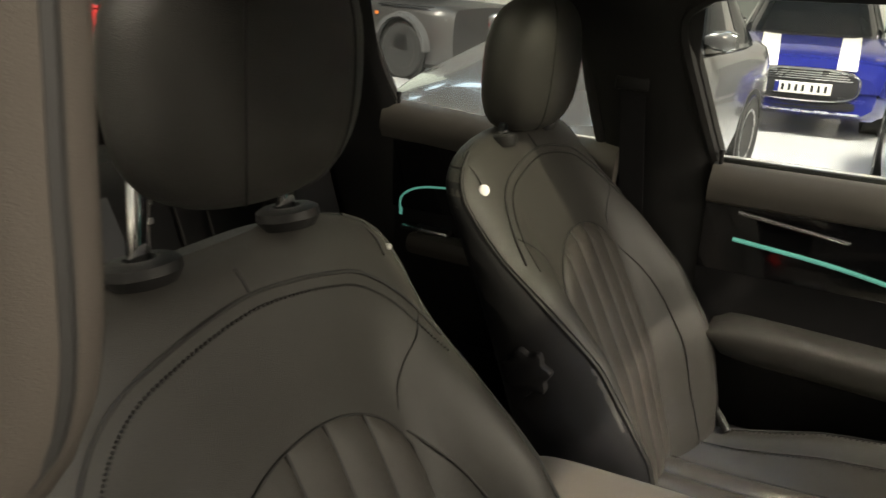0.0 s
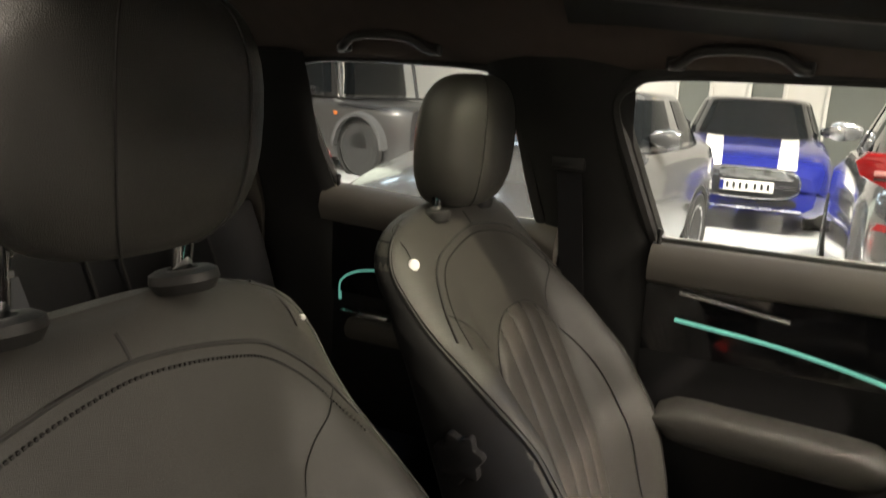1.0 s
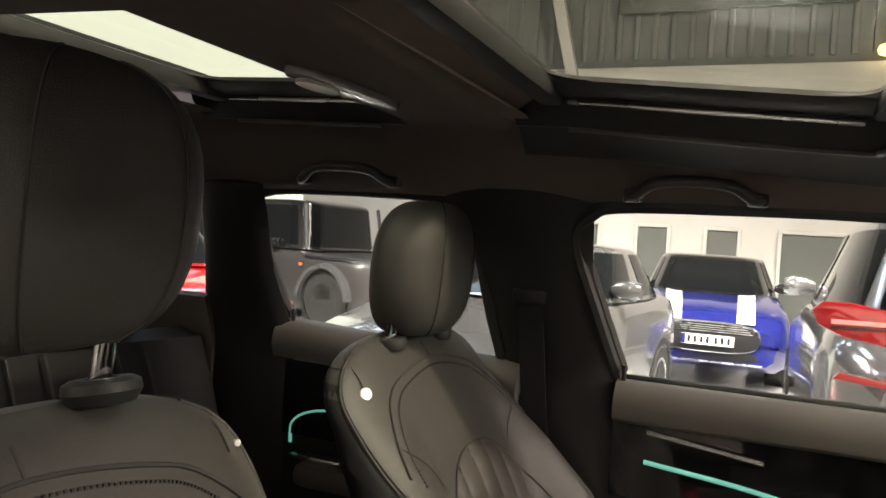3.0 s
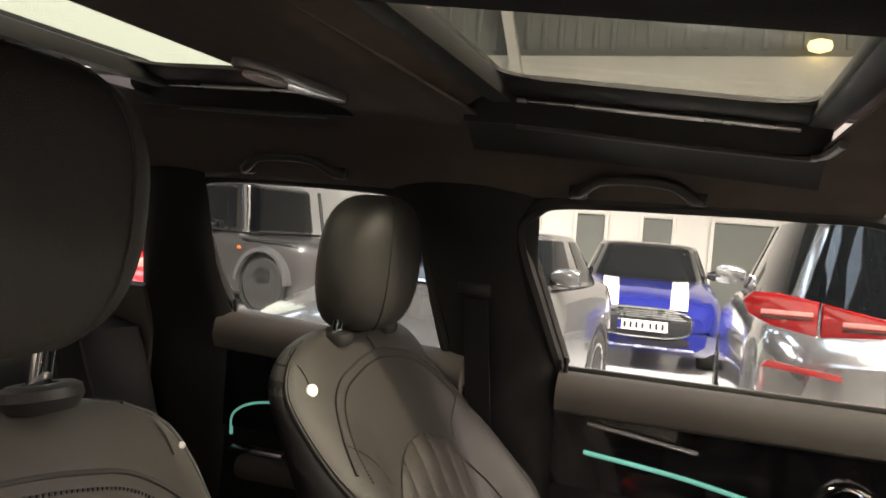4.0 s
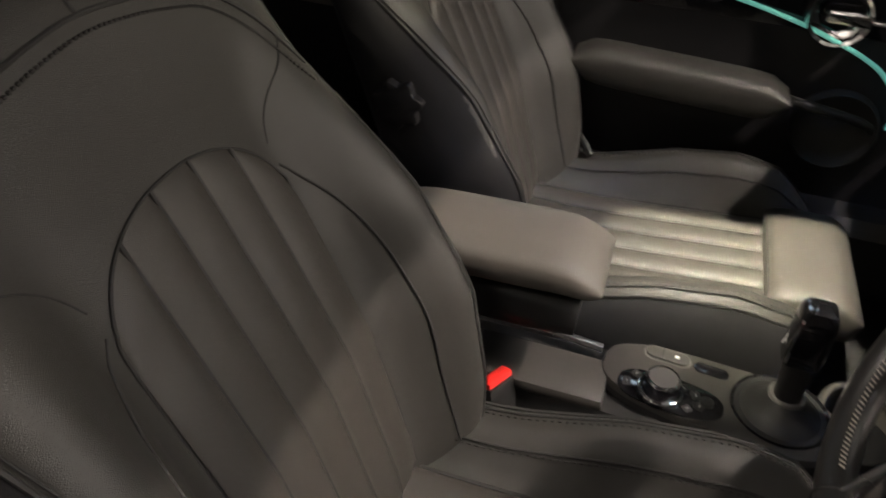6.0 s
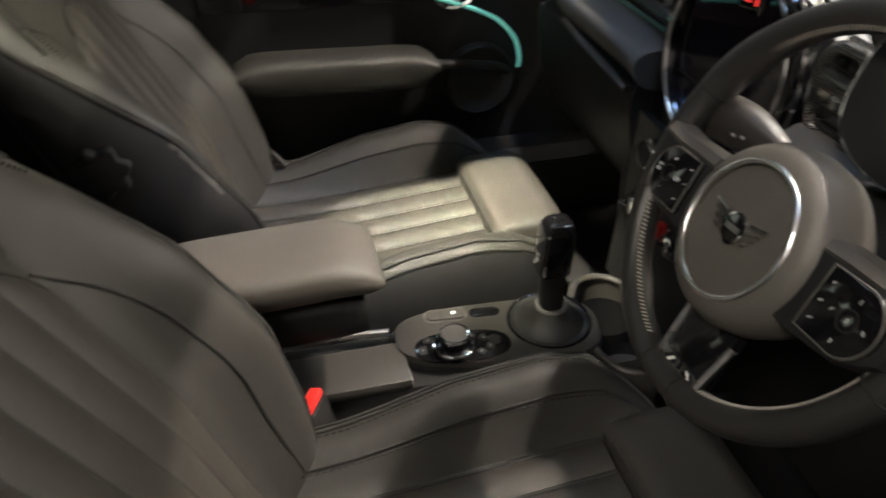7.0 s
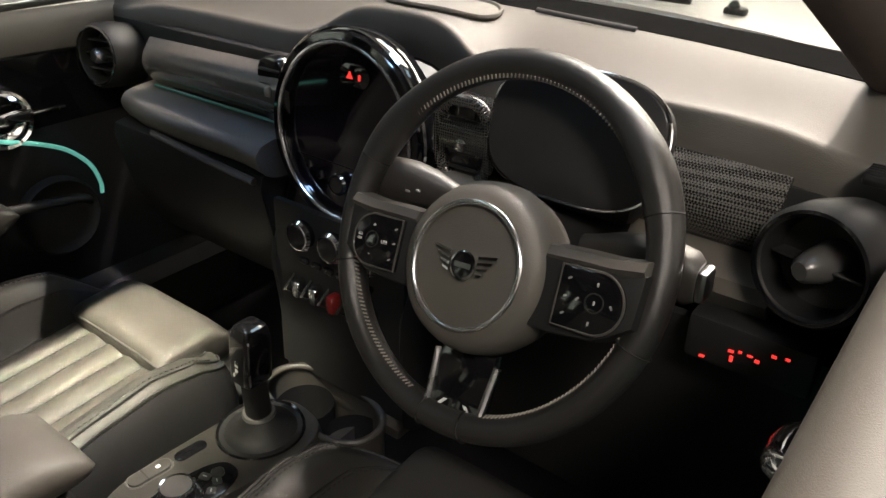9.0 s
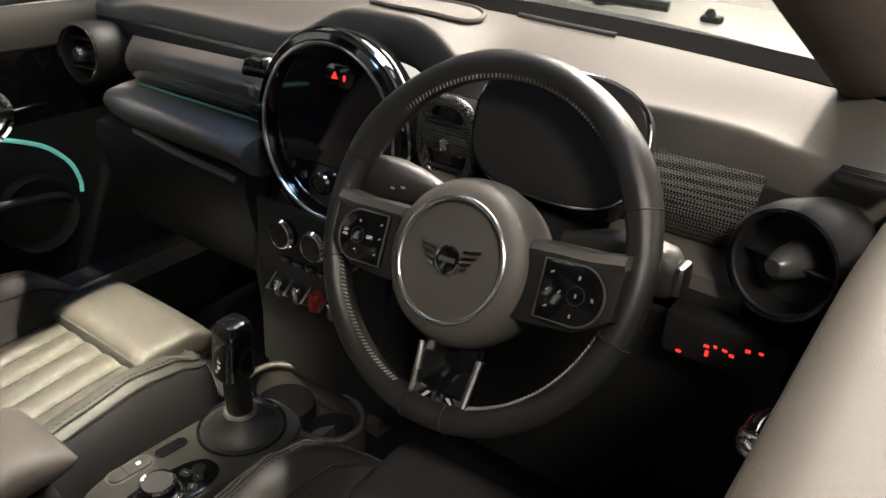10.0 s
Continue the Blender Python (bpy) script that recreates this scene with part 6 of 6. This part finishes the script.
# grey hatchback, estate with its tail to us, red car, dark off-roader
grey, put = parked_car("grey_coupe", "grey metallic hatchback with reflecting bonnet and silver mirror, parked alongside", GUNMETAL, (-2.95, -2.07), -6, 3.6, 1.66, 1.40, (0.72, 1.00), 1.03, (0.55, 0.5), 1.30, 3.45, (0.2, 0.95), tail_lamps=False)
suv, put = parked_car("silver_estate", "silver-grey estate car with red wraparound tail lamp", SILVER, (-6.9, 0.92), 180, 4.4, 1.86, 1.62, (0.95, 1.08), 1.14, (0.6, 0.38), 1.3, 4.32, (0.12, 1.10), tail_lamps=False)
turn_tail = Matrix.Translation((-4.43, 0, 0)) @ Matrix.Rotation(radians(-90), 4, "Z") @ Matrix.Rotation(radians(90), 4, "X")
outer = [(0.70, 1.075), (0.86, 1.10), (0.945, 1.14), (0.965, 1.19), (0.93, 1.225), (0.84, 1.228), (0.70, 1.205)]
inner = [(0.25, 1.115), (0.69, 1.075), (0.69, 1.203), (0.48, 1.165), (0.25, 1.15)]
for poly in (outer, inner):
    put("tail_lamp", slab([(-y, z) for y, z in poly][::-1], 0.05, turn_tail, 0.012), TAIL_RED, suv, "red tail lamp")
put("lamp_wrap", slab([(-4.42, 1.10), (-4.16, 1.16), (-4.12, 1.20), (-4.42, 1.225)], 0.02, Matrix.Translation((0, -0.925, 0)) @ Matrix.Rotation(radians(90), 4, "X"), 0.004), TAIL_RED, suv)
put("reflector", slab([(-0.88, 0.945), (-0.60, 0.918), (-0.60, 0.940), (-0.86, 0.970)], 0.03, turn_tail, 0.004), TAIL_RED, suv, "red bumper reflector")
put("bumper", box((-4.38, 0, 0.52), (0.14, 1.72, 0.60), 0.06), DARKGREY_, suv, "dark grey bumper")
for y0_, y1_, z0_ in ((0.30, 0.62, 1.130), (0.72, 0.90, 1.150)):
    put("lamp_light_bar", slab([(-y1_, z0_ - 0.004), (-y0_, z0_), (-y0_, z0_ + 0.016), (-y1_, z0_ + 0.014)], 0.004, turn_tail @ Matrix.Translation((0, 0, 0.0495)), 0.001), LAMP_BAR, suv, "pale bar inside the tail lamp")
    put("lamp_shadow_line", slab([(-y1_, z0_ - 0.024), (-y0_, z0_ - 0.014), (-y0_, z0_ - 0.005), (-y1_, z0_ - 0.010)], 0.004, turn_tail @ Matrix.Translation((0, 0, 0.0495)), 0.001), LAMP_DARK, suv)
put("tail_seam", box((-4.445, -0.695, 1.0), (0.01, 0.008, 0.42)), INK, suv)
put("tail_badge", box((-4.46, -0.52, 0.86), (0.012, 0.10, 0.035), 0.004), CHROME, suv, "small chrome badge, drawn plain")
red, put = parked_car("red_hatchback", "red hatchback with clear headlamp", RED_P, (-4.8, -4.50), 74, 3.9, 1.70, 1.42, (0.76, 0.92), 0.96, (0.5, 0.3), 1.1, 3.7, (0.2, 0.92))
jeep, put = parked_car("dark_offroader", "dark grey boxy off-roader with wide wheel arches", DARKGREY, (-9.29, -4.97), 77, 4.3, 1.88, 1.84, (1.02, 1.06), 1.10, (0.12, 0.08), 1.45, 4.2, (0.2, 1.08), BLACKROOF, boxy=True)
for s in (-1, 1):
    put("wheel_flare", loft([[(-0.78 + (0.455 + d) * math.cos(a), s * (0.90 + y), 0.38 + (0.455 + d) * math.sin(a)) for d, y in ((0.0, 0.0), (0.0, 0.12), (0.05, 0.125), (0.075, 0.02))] for a in np.linspace(0.05, 3.1, 22)]), DARKGREY_, jeep, "wide grey wheel arch flare")
    put("side_lamp", box((-1.28, s * 0.945, 0.86), (0.07, 0.02, 0.045), 0.008), ORANGE, jeep, "small orange side indicator")
    put("screen_pillar", tube([(-1.27, s * 0.845, 1.09), (-1.39, s * 0.80, 1.76)], 0.028, 8), DARKGREY_, jeep)
    put("bonnet_line", box((-0.72, s * 0.925, 0.985), (1.05, 0.02, 0.02), 0.006), INK, jeep)
put("cowl", box((-1.16, 0, 1.075), (0.16, 1.58, 0.03), 0.01), INK, jeep, "black ventilated cowl below the windscreen")
